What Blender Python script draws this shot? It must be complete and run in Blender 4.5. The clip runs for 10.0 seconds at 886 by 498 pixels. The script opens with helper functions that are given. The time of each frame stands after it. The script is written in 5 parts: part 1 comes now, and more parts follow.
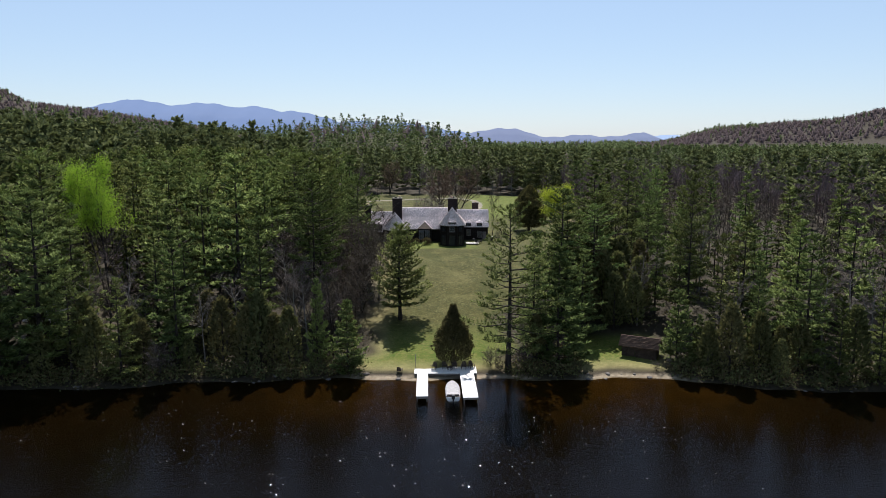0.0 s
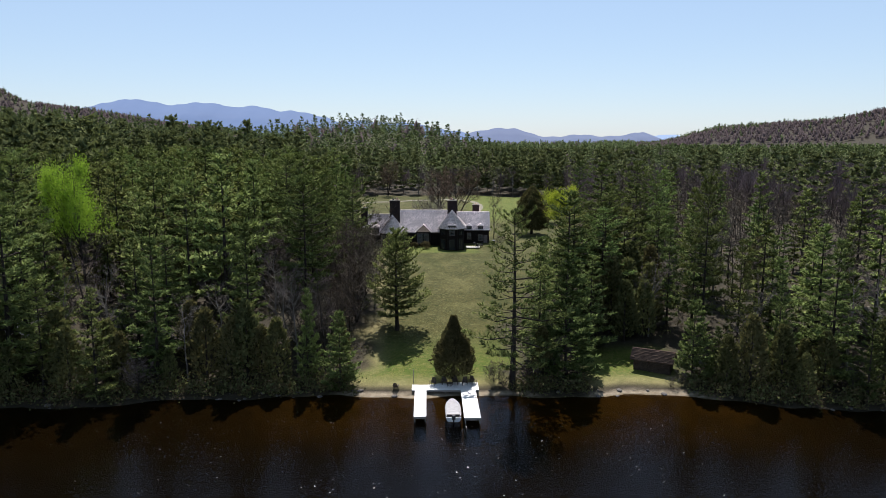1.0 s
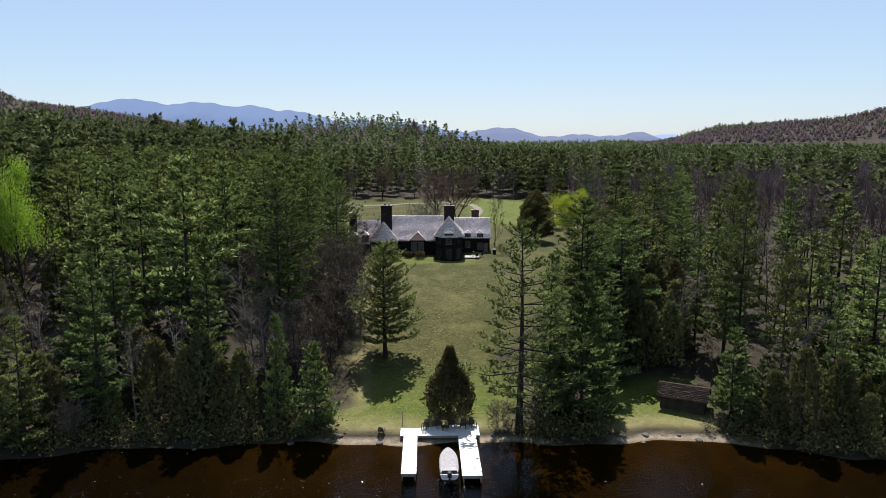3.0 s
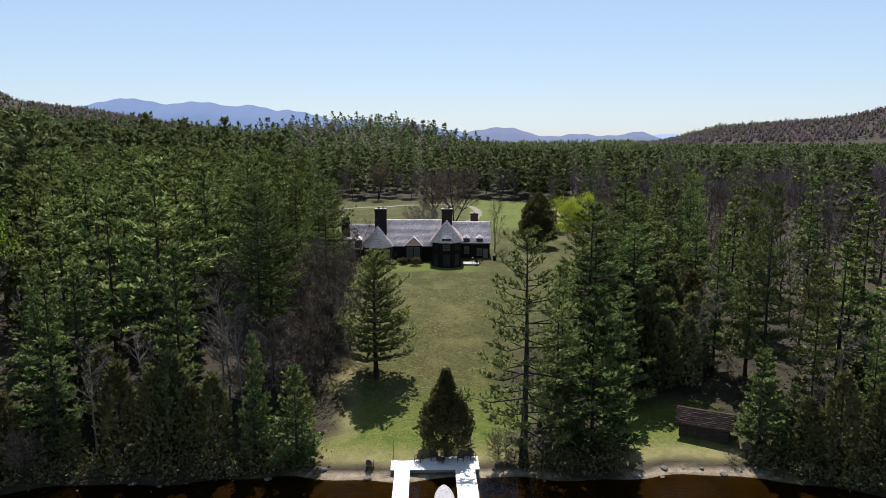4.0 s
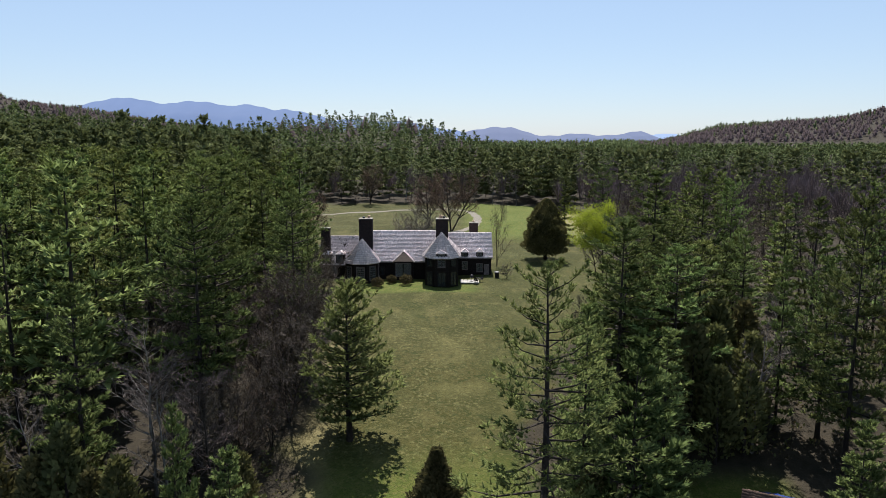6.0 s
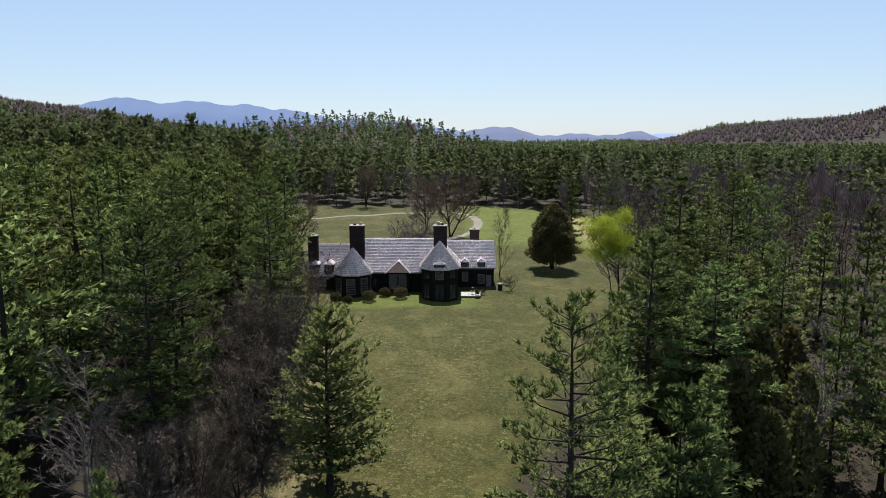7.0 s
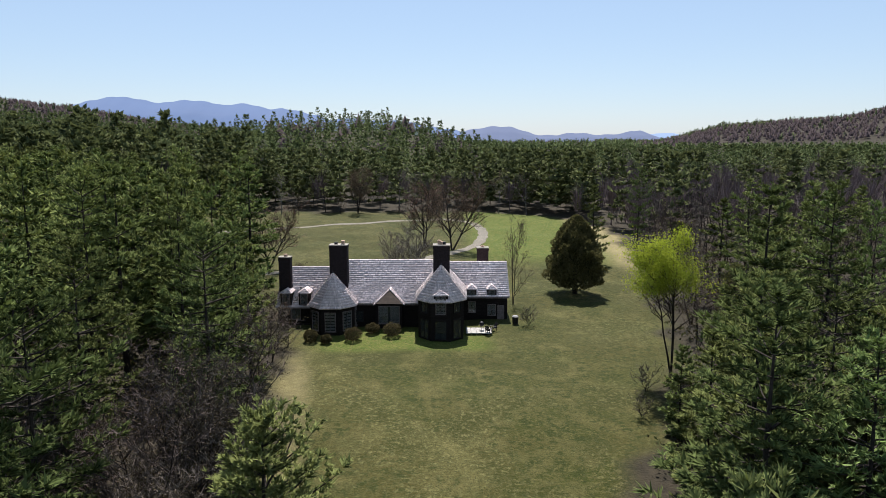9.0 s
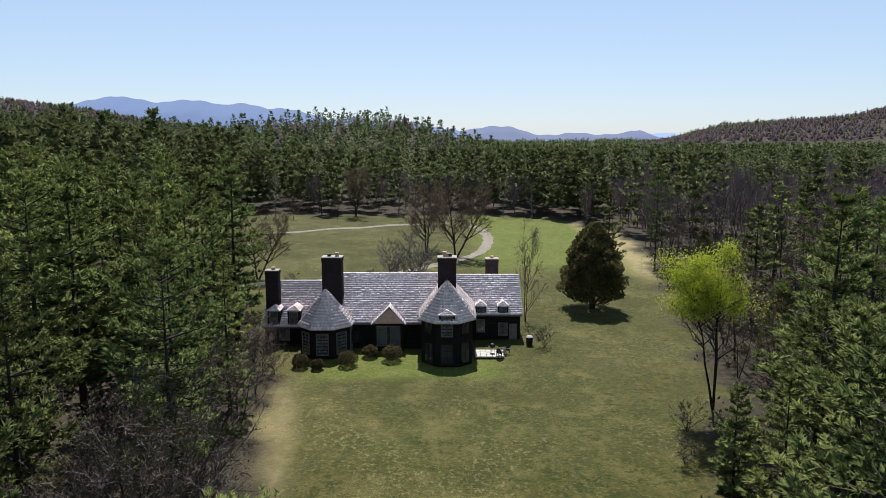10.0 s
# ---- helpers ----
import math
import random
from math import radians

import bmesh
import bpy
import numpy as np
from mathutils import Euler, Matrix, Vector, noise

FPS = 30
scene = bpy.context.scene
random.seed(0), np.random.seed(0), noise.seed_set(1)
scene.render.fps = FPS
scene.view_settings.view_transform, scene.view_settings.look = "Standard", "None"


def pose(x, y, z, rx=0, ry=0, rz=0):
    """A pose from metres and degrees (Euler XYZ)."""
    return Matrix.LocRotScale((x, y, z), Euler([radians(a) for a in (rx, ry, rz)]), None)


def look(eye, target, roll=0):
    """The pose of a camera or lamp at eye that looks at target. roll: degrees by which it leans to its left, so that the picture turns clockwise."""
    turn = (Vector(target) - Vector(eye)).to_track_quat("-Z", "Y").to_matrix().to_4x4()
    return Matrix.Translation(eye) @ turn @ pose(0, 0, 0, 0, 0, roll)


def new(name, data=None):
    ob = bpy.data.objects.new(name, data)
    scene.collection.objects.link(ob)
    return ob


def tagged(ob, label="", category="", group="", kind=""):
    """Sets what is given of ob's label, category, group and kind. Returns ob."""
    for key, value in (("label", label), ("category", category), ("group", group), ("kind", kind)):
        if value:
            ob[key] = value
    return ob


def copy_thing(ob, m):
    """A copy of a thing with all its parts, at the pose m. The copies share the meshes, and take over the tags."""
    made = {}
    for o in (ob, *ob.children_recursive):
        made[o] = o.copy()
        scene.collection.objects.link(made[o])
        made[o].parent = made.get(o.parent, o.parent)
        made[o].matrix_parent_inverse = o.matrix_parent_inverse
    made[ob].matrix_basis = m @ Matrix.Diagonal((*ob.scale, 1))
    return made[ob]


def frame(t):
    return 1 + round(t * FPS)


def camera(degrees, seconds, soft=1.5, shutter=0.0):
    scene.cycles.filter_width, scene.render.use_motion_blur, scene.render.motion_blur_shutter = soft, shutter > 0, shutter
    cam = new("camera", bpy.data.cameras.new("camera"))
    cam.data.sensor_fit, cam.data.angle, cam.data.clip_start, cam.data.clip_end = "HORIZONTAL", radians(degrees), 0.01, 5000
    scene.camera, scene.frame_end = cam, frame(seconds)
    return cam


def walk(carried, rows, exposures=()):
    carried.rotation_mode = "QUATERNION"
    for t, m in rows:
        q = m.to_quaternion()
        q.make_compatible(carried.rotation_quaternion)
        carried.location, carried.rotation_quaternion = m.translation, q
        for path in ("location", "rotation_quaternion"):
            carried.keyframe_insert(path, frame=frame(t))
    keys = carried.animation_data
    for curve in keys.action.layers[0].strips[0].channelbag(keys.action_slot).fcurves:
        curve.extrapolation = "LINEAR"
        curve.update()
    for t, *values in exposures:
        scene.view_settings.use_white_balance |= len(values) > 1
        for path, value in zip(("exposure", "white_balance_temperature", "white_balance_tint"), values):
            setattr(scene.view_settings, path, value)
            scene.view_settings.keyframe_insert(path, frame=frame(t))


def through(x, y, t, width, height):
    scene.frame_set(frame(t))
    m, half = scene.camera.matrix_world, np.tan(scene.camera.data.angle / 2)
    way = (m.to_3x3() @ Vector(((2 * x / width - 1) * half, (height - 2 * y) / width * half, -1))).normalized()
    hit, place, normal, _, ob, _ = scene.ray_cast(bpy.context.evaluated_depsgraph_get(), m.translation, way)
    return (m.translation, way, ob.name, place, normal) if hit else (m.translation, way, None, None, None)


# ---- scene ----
cam = camera(64.0, 10.0, 0.75)
# seconds, eye x, y, z, yaw, pitch
ROWS = [
    (0.0, 1.067, 0.204, 32.568, 1.009, -8.680),
    (0.5, 0.957, 3.569, 32.557, 0.979, -8.687),
    (1.0, 0.909, 6.966, 32.546, 0.949, -8.695),
    (1.5, 0.914, 10.426, 32.535, 0.919, -8.702),
    (2.0, 0.963, 13.976, 32.524, 0.889, -8.709),
    (3.5, 1.281, 25.450, 32.490, 0.799, -8.731),
    (4.0, 1.415, 29.630, 32.479, 0.769, -8.739),
    (4.5, 1.548, 34.014, 32.468, 0.739, -8.746),
    (5.0, 1.672, 38.612, 32.457, 0.709, -8.754),
    (5.5, 1.776, 43.421, 32.446, 0.679, -8.761),
    (7.0, 1.888, 58.962, 32.413, 0.588, -8.783),
    (7.5, 1.828, 64.401, 32.402, 0.558, -8.791),
    (8.0, 1.705, 69.880, 32.391, 0.528, -8.798),
    (8.5, 1.509, 75.320, 32.380, 0.498, -8.805),
    (9.0, 1.232, 80.627, 32.369, 0.468, -8.813),
    (9.5, 0.865, 85.688, 32.358, 0.438, -8.820),
    (10.0, 0.398, 90.369, 32.347, 0.408, -8.828),
]
walk(cam, [(t, pose(x, y, z, 90 + pitch, 0, yaw)) for t, x, y, z, yaw, pitch in ROWS],
     exposures=((0.0, 1.0, 6250, 15), (10.0, 1.0, 6250, 15)))

# ---- light ----
SUN_UP, SUN_SIDE = 60.0, -1.0        # degrees above the horizon, degrees to the right of straight ahead
world = bpy.data.worlds.new("sky")
scene.world = world
world.use_nodes = True
wn = world.node_tree.nodes
sky = wn.new("ShaderNodeTexSky")
sky.sky_type = 'NISHITA'
sky.sun_disc = False
sky.sun_elevation = radians(SUN_UP)
sky.sun_rotation = radians(SUN_SIDE)
sky.altitude = 300
sky.air_density, sky.dust_density, sky.ozone_density = 1.0, 0.4, 1.2
wn["Background"].inputs["Strength"].default_value = 0.0515
haze = wn.new("ShaderNodeMix")          # thin even haze over the whole sky
haze.data_type = 'RGBA'
haze.inputs["Factor"].default_value = 0.42
haze.inputs[7].default_value = (5.8, 7.9, 10.0, 1)
world.node_tree.links.new(sky.outputs[0], haze.inputs[6])
world.node_tree.links.new(haze.outputs[2], wn["Background"].inputs["Color"])
sun = new("sun", bpy.data.lights.new("sun", 'SUN'))
sun.data.energy, sun.data.angle, sun.data.color = 5.0, radians(0.53), (1.0, 0.95, 0.87)
up, side = radians(SUN_UP), radians(SUN_SIDE)
sun.matrix_world = look((math.sin(side) * math.cos(up) * 100, math.cos(side) * math.cos(up) * 100, math.sin(up) * 100), (0, 0, 0))


# ---- materials ----
def material(name):
    m = bpy.data.materials.new(name)
    m.use_nodes = True
    return m, m.node_tree.nodes, m.node_tree.links


def mix_colour(nt, fac, a, b, blend='MIX'):
    n = nt.nodes.new("ShaderNodeMix")
    n.data_type, n.blend_type = 'RGBA', blend
    for sock, v in ((n.inputs["Factor"], fac), (n.inputs[6], a), (n.inputs[7], b)):
        if isinstance(v, bpy.types.NodeSocket):
            nt.links.new(v, sock)
        elif isinstance(v, (int, float)):
            sock.default_value = v
        else:
            sock.default_value = (*v, 1)
    return n.outputs[2]


def noise_fac(nt, scale, lo=0.35, hi=0.65, detail=4.0, coord="Object", squash=(1, 1, 1), rough=0.55):
    tc = nt.nodes.new("ShaderNodeTexCoord")
    mp = nt.nodes.new("ShaderNodeMapping")
    mp.inputs["Scale"].default_value = squash
    nt.links.new(tc.outputs[coord], mp.inputs["Vector"])
    n = nt.nodes.new("ShaderNodeTexNoise")
    n.inputs["Scale"].default_value, n.inputs["Detail"].default_value, n.inputs["Roughness"].default_value = scale, detail, rough
    nt.links.new(mp.outputs[0], n.inputs["Vector"])
    r = nt.nodes.new("ShaderNodeMapRange")
    r.inputs[1].default_value, r.inputs[2].default_value = lo, hi
    nt.links.new(n.outputs[0], r.inputs[0])
    return r.outputs[0]


def bump(nt, height, strength, dist, shader):
    b = nt.nodes.new("ShaderNodeBump")
    b.inputs["Strength"].default_value, b.inputs["Distance"].default_value = strength, dist
    nt.links.new(height, b.inputs["Height"])
    nt.links.new(b.outputs[0], shader.inputs["Normal"])


def plain(name, a, b, scale, rough=0.8, metal=0.0, fine=0.0, squash=(1, 1, 1), bump_d=0.0, per_object=0.0, coord="Object", spec=0.2):
    """Two-tone grained surface; fine: a second, finer grain; per_object: how far single pieces differ."""
    m, n, l = material(name)
    nt, p = m.node_tree, n["Principled BSDF"]
    c = mix_colour(nt, noise_fac(nt, scale, squash=squash, coord=coord), a, b)
    if fine:
        c = mix_colour(nt, noise_fac(nt, fine, 0.3, 0.7, squash=squash, coord=coord), c, [v * 0.6 for v in a], 'MIX')
    if per_object:
        oi = n.new("ShaderNodeObjectInfo")
        r = n.new("ShaderNodeMapRange")
        r.inputs[3].default_value, r.inputs[4].default_value = 1 - per_object, 1 + per_object
        l.new(oi.outputs["Random"], r.inputs[0])
        hs = n.new("ShaderNodeHueSaturation")
        l.new(r.outputs[0], hs.inputs["Value"])
        l.new(c, hs.inputs["Color"])
        c = hs.outputs[0]
    l.new(c, p.inputs["Base Color"])
    p.inputs["Roughness"].default_value, p.inputs["Metallic"].default_value = rough, metal
    p.inputs["Specular IOR Level"].default_value = spec
    if bump_d:
        bump(nt, noise_fac(nt, fine or scale * 4, 0.2, 0.8, squash=squash, coord=coord), 0.8, bump_d, p)
    return m


def leaf(name, dark, light, through=0.35, vary=0.25, gloss=0.0, hue=0.03):
    """Foliage: colour varies from leaf to leaf, over the crown and from tree to tree; part of the light passes through."""
    m, n, l = material(name)
    nt = m.node_tree
    n.remove(n["Principled BSDF"])
    geo = n.new("ShaderNodeNewGeometry")
    c = mix_colour(nt, geo.outputs["Random Per Island"], dark, light)
    c = mix_colour(nt, noise_fac(nt, 0.55, 0.44, 0.60), c, [0.25 * a + 0.75 * b for a, b in zip(dark, light)])
    oi = n.new("ShaderNodeObjectInfo")
    hs = n.new("ShaderNodeHueSaturation")
    r = n.new("ShaderNodeMapRange")
    r.inputs[3].default_value, r.inputs[4].default_value = 1 - vary, 1 + vary
    l.new(oi.outputs["Random"], r.inputs[0])
    l.new(r.outputs[0], hs.inputs["Value"])
    wn2 = n.new("ShaderNodeTexWhiteNoise")
    wn2.noise_dimensions = '1D'
    l.new(oi.outputs["Random"], wn2.inputs["W"])
    r2 = n.new("ShaderNodeMapRange")
    r2.inputs[3].default_value, r2.inputs[4].default_value = 0.5 - hue, 0.5 + hue
    l.new(wn2.outputs["Value"], r2.inputs[0])
    l.new(r2.outputs[0], hs.inputs["Hue"])
    l.new(c, hs.inputs["Color"])
    d, t, mx = n.new("ShaderNodeBsdfDiffuse"), n.new("ShaderNodeBsdfTranslucent"), n.new("ShaderNodeMixShader")
    l.new(hs.outputs[0], d.inputs[0])
    warm = mix_colour(nt, 0.5, hs.outputs[0], (0.95, 1.0, 0.60), 'MULTIPLY')
    l.new(warm, t.inputs[0])
    mx.inputs[0].default_value = through
    l.new(d.outputs[0], mx.inputs[1])
    l.new(t.outputs[0], mx.inputs[2])
    out = mx.outputs[0]
    if gloss:
        g, m2 = n.new("ShaderNodeBsdfGlossy"), n.new("ShaderNodeMixShader")
        g.inputs["Roughness"].default_value = 0.45
        m2.inputs[0].default_value = gloss
        l.new(out, m2.inputs[1])
        l.new(g.outputs[0], m2.inputs[2])
        out = m2.outputs[0]
    l.new(out, n["Material Output"].inputs[0])
    return m


PINE = leaf("pine_needles", (0.028, 0.042, 0.018), (0.165, 0.198, 0.066), 0.16, 0.40, hue=0.022)
PINE_FAR = leaf("far_needles", (0.026, 0.040, 0.022), (0.130, 0.162, 0.070), 0.20, 0.0)
# slight purple in these two crown colours stands in for distance haze
FAR_BARE = leaf("far_bare_crowns", (0.052, 0.043, 0.048), (0.120, 0.095, 0.098), 0.1, 0.0)
HILL_BARE = leaf("hill_crowns", (0.062, 0.050, 0.056), (0.098, 0.079, 0.083), 0.35, 0.0)
CEDAR = leaf("cedar_scales", (0.034, 0.038, 0.018), (0.130, 0.128, 0.052), 0.3, 0.2)
LIME = leaf("spring_leaves", (0.17, 0.235, 0.022), (0.34, 0.40, 0.05), 0.42, 0.1)
BUDS = leaf("brown_buds", (0.034, 0.027, 0.018), (0.080, 0.062, 0.040), 0.2, 0.25)
TWIG = leaf("twigs", (0.058, 0.048, 0.041), (0.145, 0.122, 0.104), 0.0, 0.3)
RED_TWIG = leaf("reddish_twigs", (0.13, 0.085, 0.068), (0.24, 0.165, 0.13), 0.0, 0.25)
SHRUB = leaf("shrub_leaves", (0.040, 0.034, 0.018), (0.090, 0.075, 0.038), 0.2, 0.2, 0.0, 0.01)
BARK = plain("bark", (0.022, 0.018, 0.015), (0.055, 0.044, 0.036), 2.0, 0.95, fine=9.0, squash=(1, 1, 0.3), bump_d=0.03)
PALE_BARK = plain("pale_bark", (0.12, 0.108, 0.096), (0.28, 0.26, 0.235), 1.5, 0.9, fine=7.0, squash=(1, 1, 0.4), bump_d=0.01)
STAINED = plain("dark_stained_shingle", (0.013, 0.010, 0.009), (0.024, 0.018, 0.017), 1.2, 0.75, fine=14.0, squash=(1, 1, 2), bump_d=0.012, spec=0.1)
BRICKWORK = plain("dark_brick", (0.030, 0.022, 0.022), (0.052, 0.038, 0.037), 3.0, 0.85, fine=16.0, bump_d=0.02, spec=0.1)
TRIM = plain("brown_trim", (0.10, 0.08, 0.075), (0.17, 0.14, 0.13), 3.0, 0.6)
def shake_material():
    m, n, l = material("weathered_shake")
    nt, p = m.node_tree, n["Principled BSDF"]
    geo = n.new("ShaderNodeNewGeometry")
    c = mix_colour(nt, geo.outputs["Random Per Island"], (0.50, 0.425, 0.415), (0.92, 0.80, 0.77))
    c = mix_colour(nt, noise_fac(nt, 0.35, 0.42, 0.66, 6), c, (0.55, 0.475, 0.46))
    c = mix_colour(nt, noise_fac(nt, 7.0, 0.5, 0.75, 4, squash=(4, 1, 1)), c, (0.24, 0.21, 0.21))
    l.new(c, p.inputs["Base Color"])
    p.inputs["Roughness"].default_value = 0.85
    p.inputs["Specular IOR Level"].default_value = 0.12
    bump(nt, noise_fac(nt, 9.0, 0.2, 0.8, squash=(4, 1, 1)), 0.8, 0.012, p)
    return m


SHAKE = shake_material()
STONE_CAP = plain("stone_cap", (0.24, 0.22, 0.19), (0.36, 0.33, 0.29), 3.0, 0.85, fine=20.0)
CLAY = plain("clay_flue", (0.35, 0.23, 0.16), (0.5, 0.36, 0.27), 4.0, 0.8)
DARK_METAL = plain("dark_metal", (0.02, 0.02, 0.022), (0.04, 0.04, 0.042), 5.0, 0.5, 0.6)
WHITE_DECK = plain("bleached_deck", (0.62, 0.61, 0.59), (0.80, 0.79, 0.77), 1.2, 0.8, fine=12.0, squash=(1, 6, 1), bump_d=0.004, per_object=0.07)
DOCK_FRAME = plain("dock_timber", (0.16, 0.14, 0.12), (0.28, 0.25, 0.21), 2.0, 0.85, fine=10.0)
COVER = plain("boat_cover", (0.27, 0.265, 0.27), (0.34, 0.335, 0.34), 1.0, 0.7, fine=5.0, bump_d=0.02)
HULL = plain("white_hull", (0.52, 0.52, 0.52), (0.62, 0.62, 0.61), 1.0, 0.25)
OLD_SHINGLE = plain("old_brown_shingle", (0.070, 0.046, 0.034), (0.15, 0.10, 0.072), 1.0, 0.9, fine=7.0, bump_d=0.02)
LOG_WALL = plain("dark_log", (0.035, 0.025, 0.018), (0.07, 0.05, 0.035), 2.0, 0.8, fine=9.0, bump_d=0.02)
BLUE_TARP = plain("blue_tarp", (0.012, 0.03, 0.14), (0.025, 0.055, 0.22), 2.0, 0.45, bump_d=0.03)
FLAG = plain("flagstone", (0.34, 0.33, 0.30), (0.48, 0.46, 0.43), 2.0, 0.85, fine=9.0, per_object=0.1)
GRAVEL = plain("gravel_drive", (0.15, 0.138, 0.11), (0.25, 0.225, 0.18), 1.2, 0.95, fine=14.0, bump_d=0.02)
ROCK = plain("grey_rock", (0.07, 0.063, 0.056), (0.17, 0.155, 0.14), 1.5, 0.9, fine=9.0, bump_d=0.03, per_object=0.2)
CHAIR_WOOD = plain("dark_chair_wood", (0.03, 0.022, 0.018), (0.06, 0.045, 0.036), 4.0, 0.7)
CURTAIN = plain("pale_curtain", (0.60, 0.63, 0.60), (0.80, 0.81, 0.78), 3.0, 0.9)
DARK_ROOM = plain("dark_interior", (0.012, 0.011, 0.010), (0.03, 0.026, 0.022), 1.0, 0.9)

GLASS, _n, _l = material("window_glass")
_p = _n["Principled BSDF"]
_p.inputs["Base Color"].default_value = (0.03, 0.035, 0.035, 1)
_p.inputs["Roughness"].default_value = 0.05
_p.inputs["Alpha"].default_value = 0.55


def ground_material():
    m, n, l = material("ground_cover")
    nt, p = m.node_tree, n["Principled BSDF"]

    def mask(name):
        a = n.new("ShaderNodeAttribute")
        a.attribute_name = name
        return a.outputs["Fac"]
    grass = mix_colour(nt, noise_fac(nt, 0.09, 0.40, 0.60), (0.0306, 0.0368, 0.0056), (0.0481, 0.0439, 0.0101))
    grass = mix_colour(nt, noise_fac(nt, 0.30, 0.50, 0.66, 8), grass, (0.0795, 0.0696, 0.0222))
    grass = mix_colour(nt, noise_fac(nt, 1.3, 0.47, 0.60, 8), grass, (0.0207, 0.0274, 0.0041))
    grass = mix_colour(nt, noise_fac(nt, 3.1, 0.50, 0.64, 6), grass, (0.0688, 0.0642, 0.0182))
    grass = mix_colour(nt, noise_fac(nt, 0.17, 0.50, 0.64, 9), grass, (0.0320, 0.0335, 0.0062))
    grass = mix_colour(nt, noise_fac(nt, 0.23, 0.54, 0.74, 14), grass, (0.0850, 0.0780, 0.0250))
    grass = mix_colour(nt, noise_fac(nt, 11.0, 0.52, 0.66, 4), grass, (0.0176, 0.0235, 0.0041))
    patchy = n.new("ShaderNodeMath")        # dry speckles, in drifts
    patchy.operation = 'MULTIPLY'
    l.new(noise_fac(nt, 0.085, 0.46, 0.60, 5), patchy.inputs[0])
    l.new(noise_fac(nt, 2.6, 0.50, 0.66, 12, rough=0.75), patchy.inputs[1])
    grass = mix_colour(nt, patchy.outputs[0], grass, (0.130, 0.118, 0.046))
    grass = mix_colour(nt, noise_fac(nt, 4.6, 0.54, 0.66, 10, rough=0.75), grass, (0.0150, 0.0215, 0.0040))
    lush = mix_colour(nt, noise_fac(nt, 0.5, 0.40, 0.60, 8), (0.050, 0.080, 0.0085), (0.085, 0.102, 0.0170))
    lush = mix_colour(nt, noise_fac(nt, 2.2, 0.48, 0.62, 8), lush, (0.110, 0.110, 0.0280))
    lush = mix_colour(nt, noise_fac(nt, 7.0, 0.50, 0.64, 6), lush, (0.030, 0.046, 0.0060))
    grass = mix_colour(nt, mask("lush"), grass, lush)
    tan = mix_colour(nt, noise_fac(nt, 0.9, 0.35, 0.65, 6), (0.150, 0.126, 0.060), (0.220, 0.185, 0.092))
    grass = mix_colour(nt, mask("tan"), grass, tan)
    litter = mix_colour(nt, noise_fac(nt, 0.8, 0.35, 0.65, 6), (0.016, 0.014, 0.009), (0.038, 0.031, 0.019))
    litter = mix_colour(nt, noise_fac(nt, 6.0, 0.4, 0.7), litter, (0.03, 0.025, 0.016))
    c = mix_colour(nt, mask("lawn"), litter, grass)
    sand = mix_colour(nt, noise_fac(nt, 1.5, 0.35, 0.65, 6), (0.15, 0.122, 0.086), (0.25, 0.21, 0.15))
    c = mix_colour(nt, mask("sand"), c, sand)
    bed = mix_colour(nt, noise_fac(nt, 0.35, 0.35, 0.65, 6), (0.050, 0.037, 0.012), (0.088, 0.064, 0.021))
    # dimming by depth and by shore-tree shade is painted into the bed colour
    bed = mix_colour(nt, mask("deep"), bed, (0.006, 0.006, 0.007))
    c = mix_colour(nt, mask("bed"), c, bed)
    l.new(c, p.inputs["Base Color"])
    p.inputs["Roughness"].default_value = 0.95
    p.inputs["Specular IOR Level"].default_value = 0.15
    bump(nt, noise_fac(nt, 5.0, 0.2, 0.8, 6), 0.7, 0.12, p)
    return m


def water_material():
    m, n, l = material("lake_water")
    nt = m.node_tree
    n.remove(n["Principled BSDF"])
    tr, gl, mx, fr = n.new("ShaderNodeBsdfTransparent"), n.new("ShaderNodeBsdfGlossy"), n.new("ShaderNodeMixShader"), n.new("ShaderNodeFresnel")
    tr.inputs[0].default_value = (0.37, 0.29, 0.165, 1)
    gl.inputs["Roughness"].default_value = 0.012
    gl.inputs[0].default_value = (0.9, 0.93, 1.0, 1)
    fr.inputs[0].default_value = 1.14
    wave = noise_fac(nt, 1.1, 0.0, 1.0, 3, squash=(0.8, 1.5, 1))
    rip = noise_fac(nt, 5.0, 0.0, 1.0, 2, squash=(0.8, 1.3, 1))
    both = mix_colour(nt, 0.30, wave, rip)
    b = n.new("ShaderNodeBump")
    b.inputs["Strength"].default_value, b.inputs["Distance"].default_value = 0.5, 0.12
    l.new(both, b.inputs["Height"])
    l.new(b.outputs[0], gl.inputs["Normal"])
    l.new(b.outputs[0], fr.inputs["Normal"])
    l.new(fr.outputs[0], mx.inputs[0])
    l.new(tr.outputs[0], mx.inputs[1])
    l.new(gl.outputs[0], mx.inputs[2])
    l.new(mx.outputs[0], n["Material Output"].inputs[0])
    return m


GROUND, WATER = ground_material(), water_material()


def crest_material():
    m, n, l = material("wavelet_crests")
    n.remove(n["Principled BSDF"])
    tr, gl, mx, fr = n.new("ShaderNodeBsdfTransparent"), n.new("ShaderNodeBsdfGlossy"), n.new("ShaderNodeMixShader"), n.new("ShaderNodeFresnel")
    gl.inputs["Roughness"].default_value = 0.17
    fr.inputs[0].default_value = 1.33
    l.new(fr.outputs[0], mx.inputs[0])
    l.new(tr.outputs[0], mx.inputs[1])
    l.new(gl.outputs[0], mx.inputs[2])
    l.new(mx.outputs[0], n["Material Output"].inputs[0])
    return m


CREST = crest_material()


